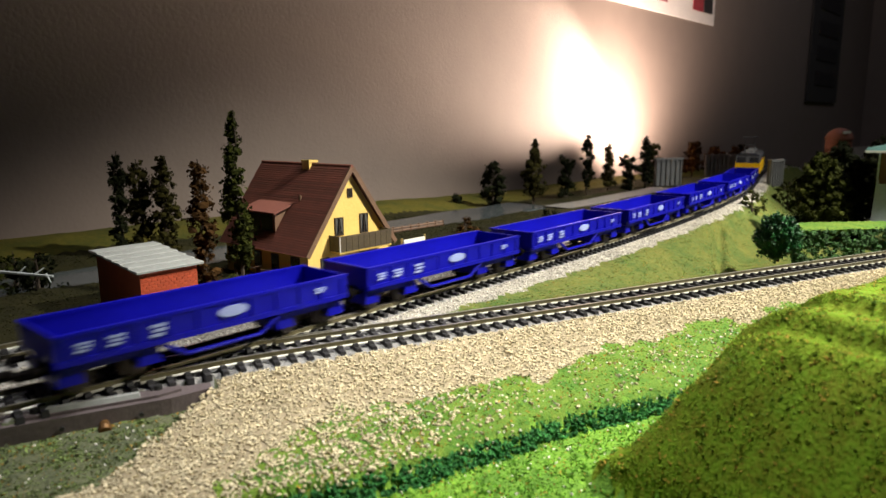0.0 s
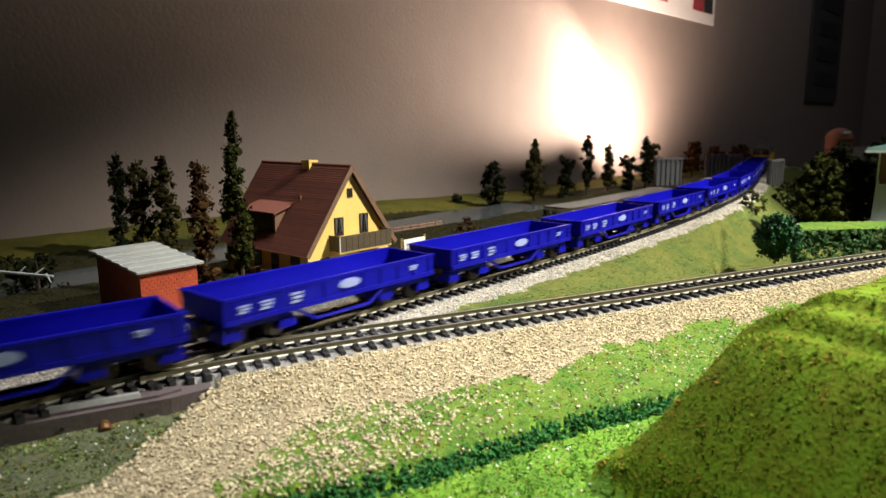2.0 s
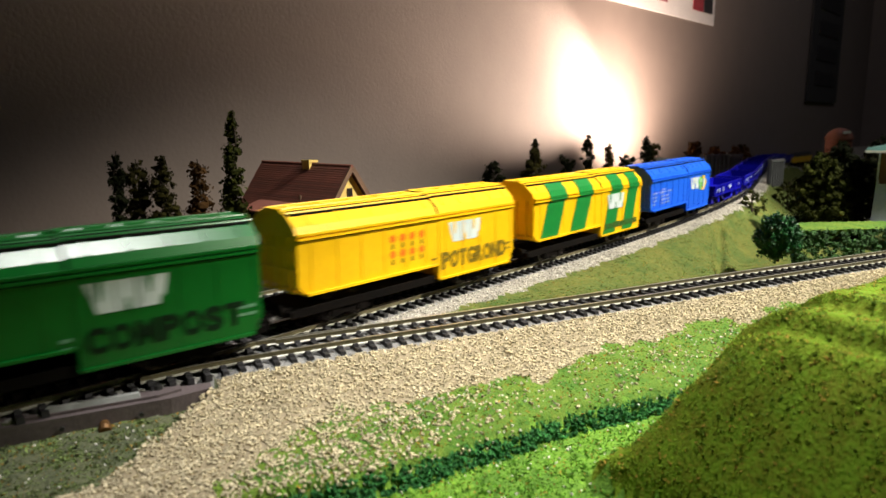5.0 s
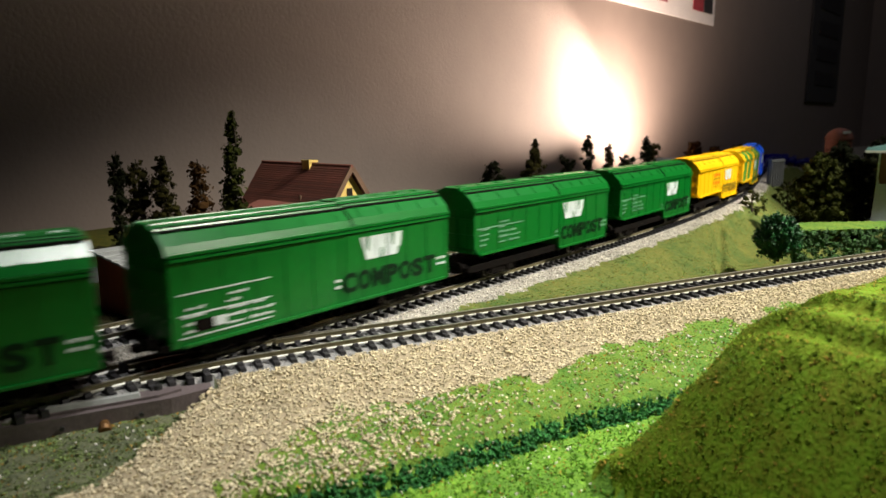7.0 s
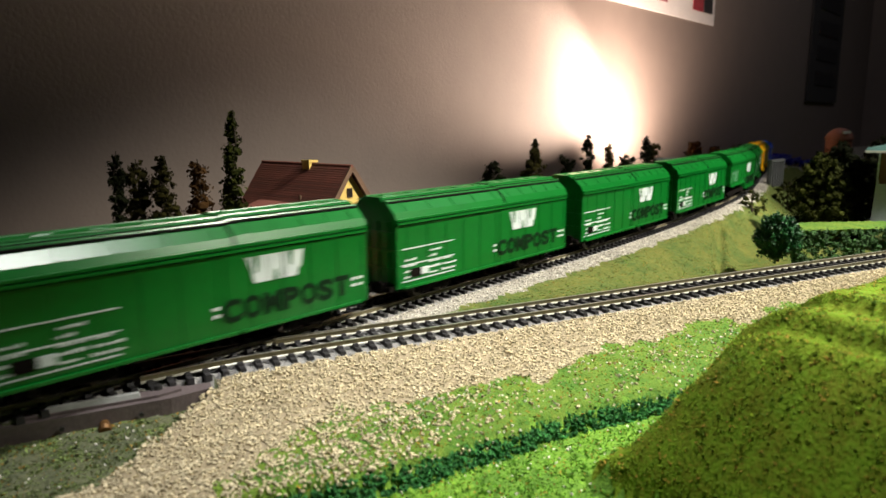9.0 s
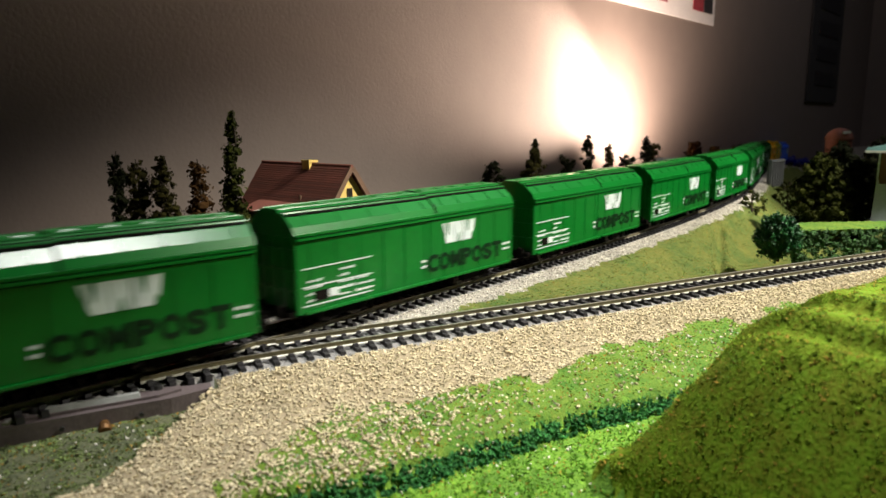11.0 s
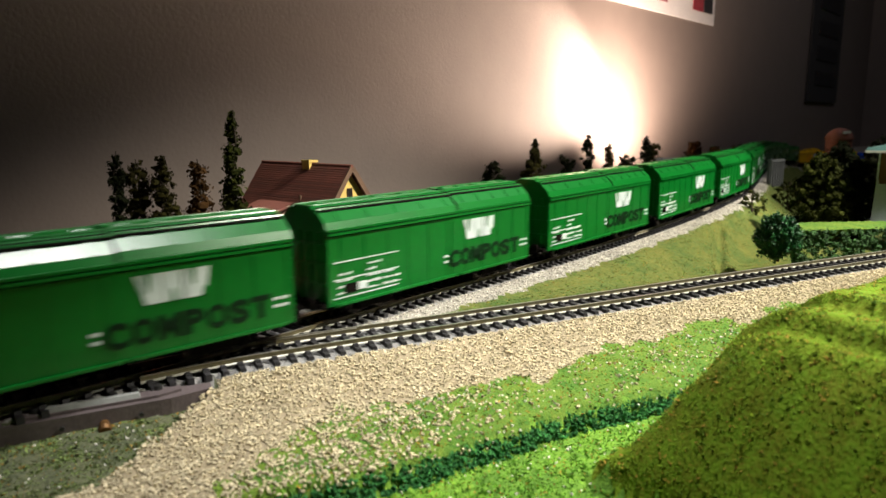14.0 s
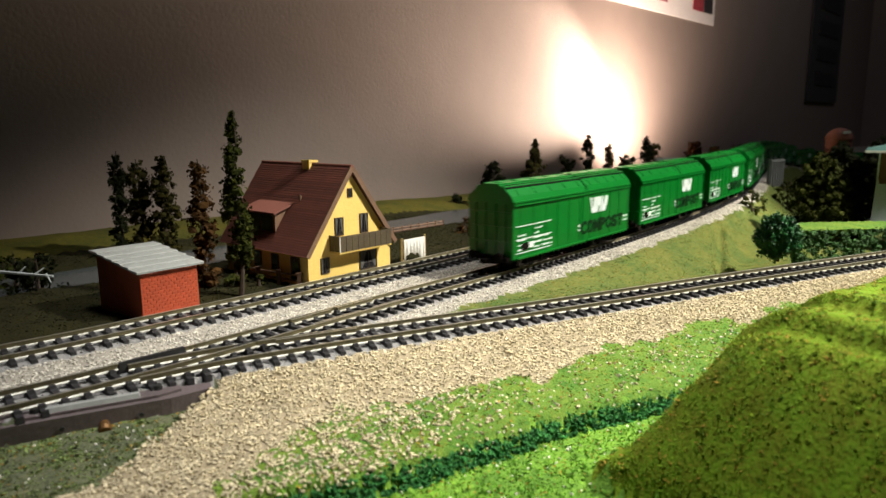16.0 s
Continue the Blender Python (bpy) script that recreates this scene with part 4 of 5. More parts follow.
# ---------------------------------------------------------------- house
def house():
    """x along the gable front, y back along the ridge."""
    w, d, e, r = 0.068, 0.086, 0.0225, 0.0695
    ob = thing("yellow_house", "yellow gabled house with steep red-brown roof and balcony", "house", pose(-0.0795, 0.3915, -0.0065, 0, 0, 49.5))
    bm = bmesh.new()
    prism(bm, [(0.0, 0), (w, 0), (w, e), (w / 2, r - 0.002), (0.0, e)], 0, d, "y")
    walls = part("wall", bm, PLASTER, ob)
    slope = math.atan2(r - e, w / 2)
    run = math.hypot(r - e, w / 2) + 0.004
    n = 38
    for side in (0, 1):
        deck = Matrix.Translation((w / 2, 0, r)) @ (pose(0, 0, 0, 0, 0, 180) if side == 0 else Matrix()) @ pose(0, 0, 0, 0, math.degrees(slope), 0)
        y0, y1 = (-d - 0.003, 0.003) if side == 0 else (-0.003, d + 0.003)
        bm = bmesh.new()
        quad_box(bm, 0, run, y0, y1, 0.0, 0.0009, deck)
        roof = part("roof", bm, TILE, ob, "roof slope of red-brown tiles")
        for i in range(n):
            a, b = run * i / n, run * (i + 1) / n + 0.0005
            bm = bmesh.new()
            prism(bm, [(a, 0.0009), (b, 0.0011), (b, 0.0016), (a, 0.0011)], y0, y1, "y", m=deck)
            part("tile_course", bm, TILE, roof)
        bm = bmesh.new()
        yb = y1 if side == 0 else y0
        quad_box(bm, 0, run, yb - 0.0005, yb + 0.0005, -0.0012, 0.0018, deck)
        part("barge_board", bm, FENCE_BROWN, roof)
    bm = bmesh.new()
    rod(bm, (w / 2, -0.003, r + 0.0012), (w / 2, d + 0.003, r + 0.0012), 0.0011, n=8)
    part("ridge_cap", bm, TILE, ob)
    bm = bmesh.new()
    quad_box(bm, w / 2 - 0.0033, w / 2 + 0.0033, 0.034, 0.041, r - 0.004, r + 0.0040)
    quad_box(bm, w / 2 - 0.0038, w / 2 + 0.0038, 0.0335, 0.0415, r + 0.0026, r + 0.0040)
    part("chimney", bm, PLASTER, ob, "small yellow chimney")

    def window(x, z, ww, hh, curtain=True):
        f = 0.0006
        bm = bmesh.new()
        for b in ((x - ww / 2, x + ww / 2, z - hh / 2, z - hh / 2 + f), (x - ww / 2, x + ww / 2, z + hh / 2 - f, z + hh / 2), (x - ww / 2, x - ww / 2 + f, z - hh / 2 + f, z + hh / 2 - f), (x + ww / 2 - f, x + ww / 2, z - hh / 2 + f, z + hh / 2 - f), (x - f / 3, x + f / 3, z - hh / 2 + f, z + hh / 2 - f)):
            quad_box(bm, b[0], b[1], -0.0007, 0.0002, b[2], b[3])
        win = part("window", bm, WINDOW_DARK, ob, "dark wooden window")
        bm = bmesh.new()
        quad_box(bm, x - ww / 2 + f, x + ww / 2 - f, -0.00025, 0.0001, z - hh / 2 + f, z + hh / 2 - f)
        part("pane", bm, GLASS, win)
        if curtain:
            for s in (-1, 1):
                bm = bmesh.new()
                prism(bm, [(x + s * (ww / 2 - f), z + hh / 2 - f), (x + s * ww * 0.12, z + hh / 2 - f), (x + s * ww * 0.32, z - hh / 2 + 2 * f), (x + s * (ww / 2 - f), z - hh / 2 + 2 * f)], -0.0004, -0.0002, "y")
                part("curtain", bm, CURTAIN, win, "grey curtain")

    window(w / 2, 0.0545, 0.0040, 0.0056, False)
    window(0.0245, 0.0345, 0.0068, 0.0112)
    window(0.0450, 0.0345, 0.0068, 0.0125)
    window(0.0125, 0.0120, 0.0066, 0.0098)
    window(0.0480, 0.0105, 0.0150, 0.0120)
    # balcony
    bm = bmesh.new()
    quad_box(bm, 0.0165, 0.0600, -0.0095, 0.0, 0.0195, 0.0212)
    part("balcony_slab", bm, PLASTER, ob)
    bm = bmesh.new()
    quad_box(bm, 0.0165, 0.0600, -0.0097, -0.0090, 0.0292, 0.0300)
    quad_box(bm, 0.0165, 0.0173, -0.0090, 0.0, 0.0292, 0.0300)
    quad_box(bm, 0.0592, 0.0600, -0.0090, 0.0, 0.0292, 0.0300)
    rail_ = part("balcony_rail", bm, WOOD_DARK, ob, "dark brown balcony rail")
    for i in range(9):
        bm = bmesh.new()
        x = 0.0168 + i * 0.0048
        quad_box(bm, x, x + 0.0045, -0.0100, -0.0093, 0.0205, 0.0293)
        part("board", bm, WOOD_DARK, rail_)
    for i in range(2):
        for x in (0.0163, 0.0595):
            bm = bmesh.new()
            quad_box(bm, x, x + 0.0007, -0.0092 + i * 0.0046, -0.0050 + i * 0.0046, 0.0205, 0.0293)
            part("board", bm, WOOD_DARK, rail_)
    bm = bmesh.new()
    rod(bm, (0.0165, -0.0098, 0.0205), (0.0165, -0.0098, 0.0300), 0.0004)
    part("post", bm, CLOTH, rail_, "white corner post")
    # long shaded side: windows and door
    for y, z, ww, hh in ((0.012, 0.0105, 0.0085, 0.0150), (0.032, 0.0125, 0.0075, 0.0105), (0.050, 0.0125, 0.0075, 0.0105), (0.068, 0.0125, 0.0075, 0.0105)):
        bm = bmesh.new()
        quad_box(bm, -0.0006, 0.0003, y - ww / 2, y + ww / 2, z - hh / 2, z + hh / 2)
        win = part("window", bm, WINDOW_DARK, ob, "dark wooden window")
        bm = bmesh.new()
        quad_box(bm, -0.0008, -0.0005, y - ww / 2 + 0.0008, y + ww / 2 - 0.0008, z - hh / 2 + 0.0008, z + hh / 2 - 0.0008)
        part("pane", bm, GLASS, win)
    # dormer on the shaded slope
    bm = bmesh.new()
    prism(bm, [(0.0040, 0.0285), (0.0040, 0.0420), (0.0165, 0.0455), (0.0165, 0.0285)], 0.036, 0.066, "y")
    dormer = part("dormer", bm, FENCE_BROWN, ob, "shaded dormer with a dark front")
    bm = bmesh.new()
    prism(bm, [(0.0015, 0.0412), (0.0205, 0.0478), (0.0205, 0.0490), (0.0012, 0.0424)], 0.033, 0.069, "y")
    part("dormer_roof", bm, DORMER_TILE, dormer, "faded red dormer roof")
    for i in range(2):
        bm = bmesh.new()
        quad_box(bm, 0.0034, 0.0041, 0.0385 + i * 0.0135, 0.0495 + i * 0.0135, 0.0305, 0.0400)
        part("pane", bm, GLASS, dormer)
    bm = bmesh.new()
    rod(bm, (0.018, 0.028, 0.046), (0.018, 0.028, 0.0525), 0.0009, n=8)
    part("vent_pipe", bm, FENCE_BROWN, ob, "short roof vent pipe")


house()


def garden():
    # boundary wall posts and rails beside the house
    ob = thing("garden_fence", "low brown garden fence with square posts by the house", "fence")
    pts = [(-0.1345, 0.4325), (-0.1150, 0.4130), (-0.1000, 0.4030), (-0.0855, 0.3935)]
    for i, (x, y) in enumerate(pts):
        z = ground_z(x, y)
        bm = bmesh.new()
        quad_box(bm, x - 0.0012, x + 0.0012, y - 0.0012, y + 0.0012, z - 0.001, 0.0022)
        quad_box(bm, x - 0.0016, x + 0.0016, y - 0.0016, y + 0.0016, 0.0022, 0.0030)
        part("post", bm, FENCE_BROWN, ob)
    for (a, b), (c, d) in zip(pts, pts[1:]):
        for z in (-0.0022, 0.0010):
            bm = bmesh.new()
            rod(bm, (a, b, z), (c, d, z), 0.0006, n=6)
            part("fence_rail", bm, FENCE_BROWN, ob)
    # the washing line
    ob = thing("washing_line", "washing line with white sheets between two wooden posts", "washing line")
    a, b = Vector((-0.0285, 0.4630, -0.008)), Vector((-0.0130, 0.4805, -0.008))
    for p in (a, b):
        bm = bmesh.new()
        quad_box(bm, p.x - 0.0007, p.x + 0.0007, p.y - 0.0007, p.y + 0.0007, -0.010, 0.0115)
        part("post", bm, PALE_WOOD, ob)
    for k, (t0, t1, drop) in enumerate(((0.06, 0.52, 0.0150), (0.50, 0.97, 0.0165))):
        nx, nz = 12, 8
        verts, faces = [], []
        side = Vector((0.75, -0.66, 0))
        for i in range(nx + 1):
            for j in range(nz + 1):
                t = t0 + (t1 - t0) * i / nx
                f = j / nz
                q = a.lerp(b, t)
                hang = drop * (1 - 0.35 * math.sin(math.pi * i / nx * (1 if k else 0.8) + k) * (0.6 + 0.4 * f))
                off = side * (0.0012 * math.sin(i * 1.7 + k) * f + 0.0006)
                verts.append((q.x + off.x, q.y + off.y, 0.0103 - hang * f))
        for i in range(nx):
            for j in range(nz):
                c = i * (nz + 1) + j
                faces.append((c, c + 1, c + nz + 2, c + nz + 1))
        s = new("sheet", raw("sheet", verts, faces, CLOTH))
        s.parent = ob
        so = s.modifiers.new("thickness", "SOLIDIFY")
        so.thickness = 0.0003
        tagged(s, "white hanging sheet")
    # low plank fence along the water
    ob = thing("plank_fence", "low brown plank fence along the water", "fence")
    p, q = Vector((-0.0600, 0.5920, 0)), Vector((0.0, 0.6500, 0))
    for i in range(9):
        c = p.lerp(q, i / 8)
        z = ground_z(c.x, c.y)
        bm = bmesh.new()
        quad_box(bm, c.x - 0.0008, c.x + 0.0008, c.y - 0.0008, c.y + 0.0008, z - 0.001, z + 0.006)
        part("post", bm, FENCE_BROWN, ob)
    for h in (0.002, 0.0045):
        bm = bmesh.new()
        rod(bm, (*p.xy, ground_z(p.x, p.y) + h), (*q.xy, ground_z(q.x, q.y) + h), 0.0010, n=6)
        part("plank", bm, FENCE_BROWN, ob)


garden()


# ---------------------------------------------------------------- water and road
def ribbon(name, points, half, z, m, label, category):
    line = smooth(points, 0.01)
    t = np.gradient(line, axis=0)
    t /= np.linalg.norm(t, axis=1)[:, None]
    verts, faces = [], []
    for (x, y), (tx, ty) in zip(line, t):
        k = half * (1 + 0.08 * math.sin(x * 60))
        for s, zz in ((-1, z), (1, z), (1, z - 0.01), (-1, z - 0.01)):
            verts.append((x - ty * k * s, y + tx * k * s, zz))
    n = len(line)
    for i in range(n - 1):
        for j in range(4):
            k = (j + 1) % 4
            faces.append((i * 4 + j, i * 4 + k, i * 4 + 4 + k, i * 4 + 4 + j))
    faces += [(3, 2, 1, 0), tuple((n - 1) * 4 + j for j in range(4))]
    tagged(new(name, raw(name, verts, faces, m)), label, category, kind="structure")


ribbon("water", RIVER, 0.034, -0.0105, WATER, "pale grey still water of the model canal", "water")
ribbon("road", ROAD_LINE, 0.018, -0.0085, ROAD, "plain grey model road near the wall", "road")


# ---------------------------------------------------------------- plants
def clumps(rng, centres, sizes, flakes, flake_size):
    """Foam clumps with ragged leaf flakes round them, as vertices and faces."""
    verts, faces = [], []
    ico = [(0, 0, 1), (0.89, 0, 0.45), (0.28, 0.85, 0.45), (-0.72, 0.53, 0.45), (-0.72, -0.53, 0.45), (0.28, -0.85, 0.45), (0.72, 0.53, -0.45), (-0.28, 0.85, -0.45), (-0.89, 0, -0.45), (-0.28, -0.85, -0.45), (0.72, -0.53, -0.45), (0, 0, -1)]
    tri = [(0, 1, 2), (0, 2, 3), (0, 3, 4), (0, 4, 5), (0, 5, 1), (1, 6, 2), (2, 7, 3), (3, 8, 4), (4, 9, 5), (5, 10, 1), (2, 6, 7), (3, 7, 8), (4, 8, 9), (5, 9, 10), (1, 10, 6), (11, 7, 6), (11, 8, 7), (11, 9, 8), (11, 10, 9), (11, 6, 10)]
    for c, s in zip(centres, sizes):
        k = len(verts)
        for v in ico:
            r = s * rng.uniform(0.55, 1.0)
            verts.append((c[0] + v[0] * r, c[1] + v[1] * r, c[2] + v[2] * r * 0.85))
        faces += [tuple(k + i for i in f) for f in tri]
        for _ in range(flakes):
            d = Vector((rng.gauss(0, 1), rng.gauss(0, 1), rng.gauss(0, 1))).normalized()
            p = Vector(c) + d * s * rng.uniform(0.75, 1.25)
            a = Vector((rng.gauss(0, 1), rng.gauss(0, 1), rng.gauss(0, 1))).normalized()
            b = d.cross(a).normalized()
            f = flake_size * rng.uniform(0.6, 1.4)
            k = len(verts)
            verts += [tuple(p + a * f), tuple(p + b * f * 0.7 + d * f * 0.3), tuple(p - a * f), tuple(p - b * f * 0.7 + d * f * 0.3)]
            faces += [(k, k + 1, k + 2), (k, k + 2, k + 3)]
    return verts, faces


def tree(name, label, x, y, top, spread, leaf, shape, seed, group="", clump=0.0040, flakes=16, lift=0.15, floor=None, dense=1.0):
    """A trunk with limbs and a crown; shape: how the crown's width runs from its foot to its tip."""
    rng = random.Random(seed)
    z0 = ground_z(x, y) - 0.001 if floor is None else floor - 0.001
    h = top - z0
    ob = thing(name, label, "tree", pose(x, y, z0), group)
    bm = bmesh.new()
    bend = [Vector((rng.uniform(-1, 1) * 0.02 * h, rng.uniform(-1, 1) * 0.02 * h, h * i / 5)) for i in range(6)]
    bend[0].x = bend[0].y = 0
    for i in range(5):
        rod(bm, bend[i], bend[i + 1], 0.0016 * (1 - i / 6.2), 0.0016 * (1 - (i + 1) / 6.2), n=7)
    centres, sizes = [], []
    n = int(dense * 34 * h / 0.075 * max(0.7, spread / 0.009))
    for i in range(n):
        f = lift + (1 - lift) * (i + rng.random()) / n
        w = np.interp((f - lift) / (1 - lift), np.linspace(0, 1, len(shape)), shape) * spread
        a = rng.uniform(0, math.tau)
        r = w * rng.uniform(0.25, 1.0)
        q = Vector((math.cos(a) * r, math.sin(a) * r, f * h - 0.002 + rng.uniform(-1, 1) * 0.002))
        s = clump * rng.uniform(0.55, 1.15) * (0.65 + 0.5 * min(1, w / max(spread, 1e-6)))
        if f > 0.93:
            s *= 0.55
        centres.append(tuple(q)), sizes.append(s)
        if i % 3 == 0:
            j = min(4, int(f * 5))
            rod(bm, bend[j].lerp(bend[j + 1], max(0, f * 5 - j - 0.3)), q, 0.0006, 0.0003, n=5)
    part("trunk", bm, BARK, ob)
    v, f = clumps(rng, centres, sizes, flakes, 0.0013)
    c = new("crown", raw("crown", v, f, leaf))
    c.parent = ob
    return ob


def round_bush():
    ob = thing("round_bush", "glossy emerald round leafy bush beside the track", "bush", pose(0.2471, 0.4930, -0.0125))
    rng = random.Random(50)
    bm = bmesh.new()
    rod(bm, (0, 0, 0), (0, 0, 0.014), 0.0022, 0.0016)
    cs, ss = [], []
    for i in range(230):
        d = Vector((rng.gauss(0, 1), rng.gauss(0, 1), rng.gauss(0, 1))).normalized()
        r = rng.uniform(0.55, 1.0) * (1 + 0.07 * math.sin(5 * d.x + 3 * d.z))
        cs.append((d.x * r * 0.0155, d.y * r * 0.0155, 0.0190 + d.z * r * 0.0165))
        ss.append(rng.uniform(0.0020, 0.0032))
        if i % 12 == 0:
            rod(bm, (0, 0, 0.010), cs[-1], 0.0007, 0.0003, n=5)
    part("trunk", bm, BARK, ob)
    v, f = clumps(rng, cs, ss, 26, 0.0011)
    c = new("crown", raw("crown", v, f, LEAF_GREEN))
    c.parent = ob


SPIRE = (0.75, 1.0, 0.85, 0.95, 0.7, 0.5, 0.3, 0.12)
COLUMN = (0.6, 1.0, 0.9, 1.0, 0.95, 0.8, 0.45)
ROUND = (0.4, 0.8, 1.0, 1.0, 0.9, 0.6, 0.25)
PALM = (0.15, 0.5, 0.8, 0.3, 0.5, 0.9, 0.3, 0.7, 0.35, 0.15)


def trees():
    g = "dark trees behind the shed"
    tree("conifer_tree", "thin dark olive model conifer behind the shed", -0.2362, 0.4934, 0.0716, 0.0085, LEAF_DARK, PALM, 1, g, dense=1.7)
    tree("conifer_tree", "dark olive columnar model tree behind the shed", -0.2262, 0.5042, 0.0652, 0.0090, LEAF_OLIVE, COLUMN, 2, g, dense=2.0, lift=0.05)
    tree("conifer_tree", "broad dark olive columnar model tree behind the shed", -0.2080, 0.5035, 0.0669, 0.0105, LEAF_OLIVE, COLUMN, 3, g, dense=2.0, lift=0.05)
    tree("conifer_tree", "rust-brown model conifer beside the shed", -0.1449, 0.4041, 0.0698, 0.0090, LEAF_BROWN, (1, 1, 0.9, 0.7, 0.55, 0.35), 4, g, dense=1.8, lift=0.05)
    tree("conifer_tree", "tall olive-green model spruce beside the track", -0.1160, 0.3794, 0.0976, 0.0076, LEAF_MOSS, SPIRE, 5, g, clump=0.0036, flakes=24, lift=0.16, dense=1.6)
    g = "trees along the wall"
    for i, (name, label, x, y, top, w, leaf, shape) in enumerate((
            ("bush", "small dark bush on the field by the wall", 0.018, 0.8751, 0.002, 0.0095, LEAF_DARK, ROUND),
            ("broadleaf_tree", "dark bushy model tree by the wall", 0.0633, 0.8541, 0.0436, 0.0180, LEAF_DARK, ROUND),
            ("conifer_tree", "olive pointed model tree by the wall", 0.1184, 0.8755, 0.0706, 0.0165, LEAF_OLIVE, (0.8, 0.9, 1, 0.8, 0.5, 0.3, 0.15)),
            ("broadleaf_tree", "dark ragged model tree by the wall", 0.1702, 0.9400, 0.0461, 0.0130, LEAF_DARK, (0.9, 0.8, 0.7, 0.9, 0.7)),
            ("conifer_tree", "thin dark model pine by the wall", 0.1997, 0.9381, 0.0742, 0.0115, LEAF_DARK, PALM),
            ("conifer_tree", "olive drooping model tree by the wall", 0.2409, 0.9889, 0.0596, 0.0130, LEAF_OLIVE, (1, 0.8, 0.6, 0.5, 0.35, 0.2)),
            ("broadleaf_tree", "round dark model tree by the wall", 0.2736, 1.0031, 0.0425, 0.0160, LEAF_DARK, (0.5, 0.5, 0.6, 0.9, 1, 0.8)),
            ("conifer_tree", "dark spreading model pine by the wall", 0.3056, 1.0264, 0.0680, 0.0150, LEAF_DARK, (0.9, 0.7, 0.4, 0.5, 0.4, 0.2)),
            ("conifer_tree", "brown-green model tree by the wall", 0.3400, 1.1000, 0.0580, 0.0120, LEAF_OLIVE, COLUMN),
            ("broadleaf_tree", "autumn brown model tree by the wall", 0.4520, 1.2350, 0.0560, 0.0220, LEAF_BROWN, (0.9, 1, 0.8, 0.6, 0.5)),
            ("broadleaf_tree", "autumn brown model tree by the wall", 0.5300, 1.3300, 0.0440, 0.0240, LEAF_BROWN, ROUND),
            ("broadleaf_tree", "rusty brown model tree by the wall", 0.6050, 1.3900, 0.0460, 0.0280, LEAF_BROWN, ROUND))):
        tree(name, label, x, y, top, w, leaf, shape, 20 + i, g, clump=0.0052, flakes=14, lift=0.08 if i in (0, 1, 3, 6) else 0.2, dense=1.3)
    g = "trees beside the lawn"
    tree("broadleaf_tree", "bushy moss-green model tree by the lawn", 0.3850, 0.6900, 0.0580, 0.0270, LEAF_MOSS, ROUND, 41, g, clump=0.0046, flakes=34, lift=0.05, dense=2.4)
    tree("broadleaf_tree", "dark bushy model tree by the lawn", 0.4350, 0.7150, 0.0500, 0.0270, LEAF_DARK, ROUND, 42, g, clump=0.0046, flakes=30, lift=0.05, dense=2.4)
    tree("broadleaf_tree", "dark tree behind the model tower", 0.5450, 0.9300, 0.0620, 0.0330, LEAF_DARK, ROUND, 43, g, clump=0.0080, flakes=14, lift=0.1)
    tree("broadleaf_tree", "dark tree behind the model tower", 0.6400, 0.9900, 0.0680, 0.0330, LEAF_DARK, ROUND, 44, g, clump=0.0080, flakes=14, lift=0.1)
    tree("broadleaf_tree", "dark bushy tree behind the building", 0.5700, 0.8600, 0.0600, 0.0330, LEAF_DARK, ROUND, 45, g, clump=0.0080, flakes=14, lift=0.1)
    # the glossy round bush by the front track
    round_bush()
    g = "low bushes"
    for i, (label, x, y, top, w, leaf) in enumerate((("ochre shrub beside the canal", 0.0193, 0.5997, 0.0080, 0.0140, LEAF_BROWN), ("dark shrub beside the main line", 0.1099, 0.7088, 0.0015, 0.0120, LEAF_DARK),
            ("dark shrub on the bank", 0.3482, 0.7602, 0.0150, 0.0150, LEAF_MOSS), ("dark shrub below the grey girder", 0.4700, 0.9200, 0.0110, 0.0200, LEAF_MOSS),
            ("dark shrub at the garden's edge", -0.245, 0.4000, 0.0150, 0.0170, LEAF_DARK), ("dark ragged shrub on bare soil", -0.268, 0.4150, 0.0130, 0.0170, LEAF_MOSS), ("small shrub by the fence", -0.125, 0.4020, 0.0015, 0.0070, LEAF_MOSS), ("small shrub by the fence", -0.111, 0.398, 0.0005, 0.0050, LEAF_MOSS))):
        tree("shrub", label, x, y, top, w, leaf, ROUND, 60 + i, g, clump=0.0036, flakes=18, lift=0.05)
    # the bare fallen branch in the shrub
    ob = thing("bare_branch", "pale bare broken branch lying in the shrub", "branch")
    bm = bmesh.new()
    rod(bm, (-0.262, 0.378, 0.009), (-0.222, 0.377, 0.0055), 0.0011, 0.0007, n=7)
    for a, b, c in ((-0.242, 0.011, 0.001), (-0.232, 0.010, 0.002), (-0.226, 0.0025, -0.003)):
        rod(bm, (a, 0.3775, 0.0070), (a + 0.004, 0.3775 + c, b), 0.0006, 0.0003, n=5)
    part("limb", bm, BLDG_WHITE, ob)


trees()


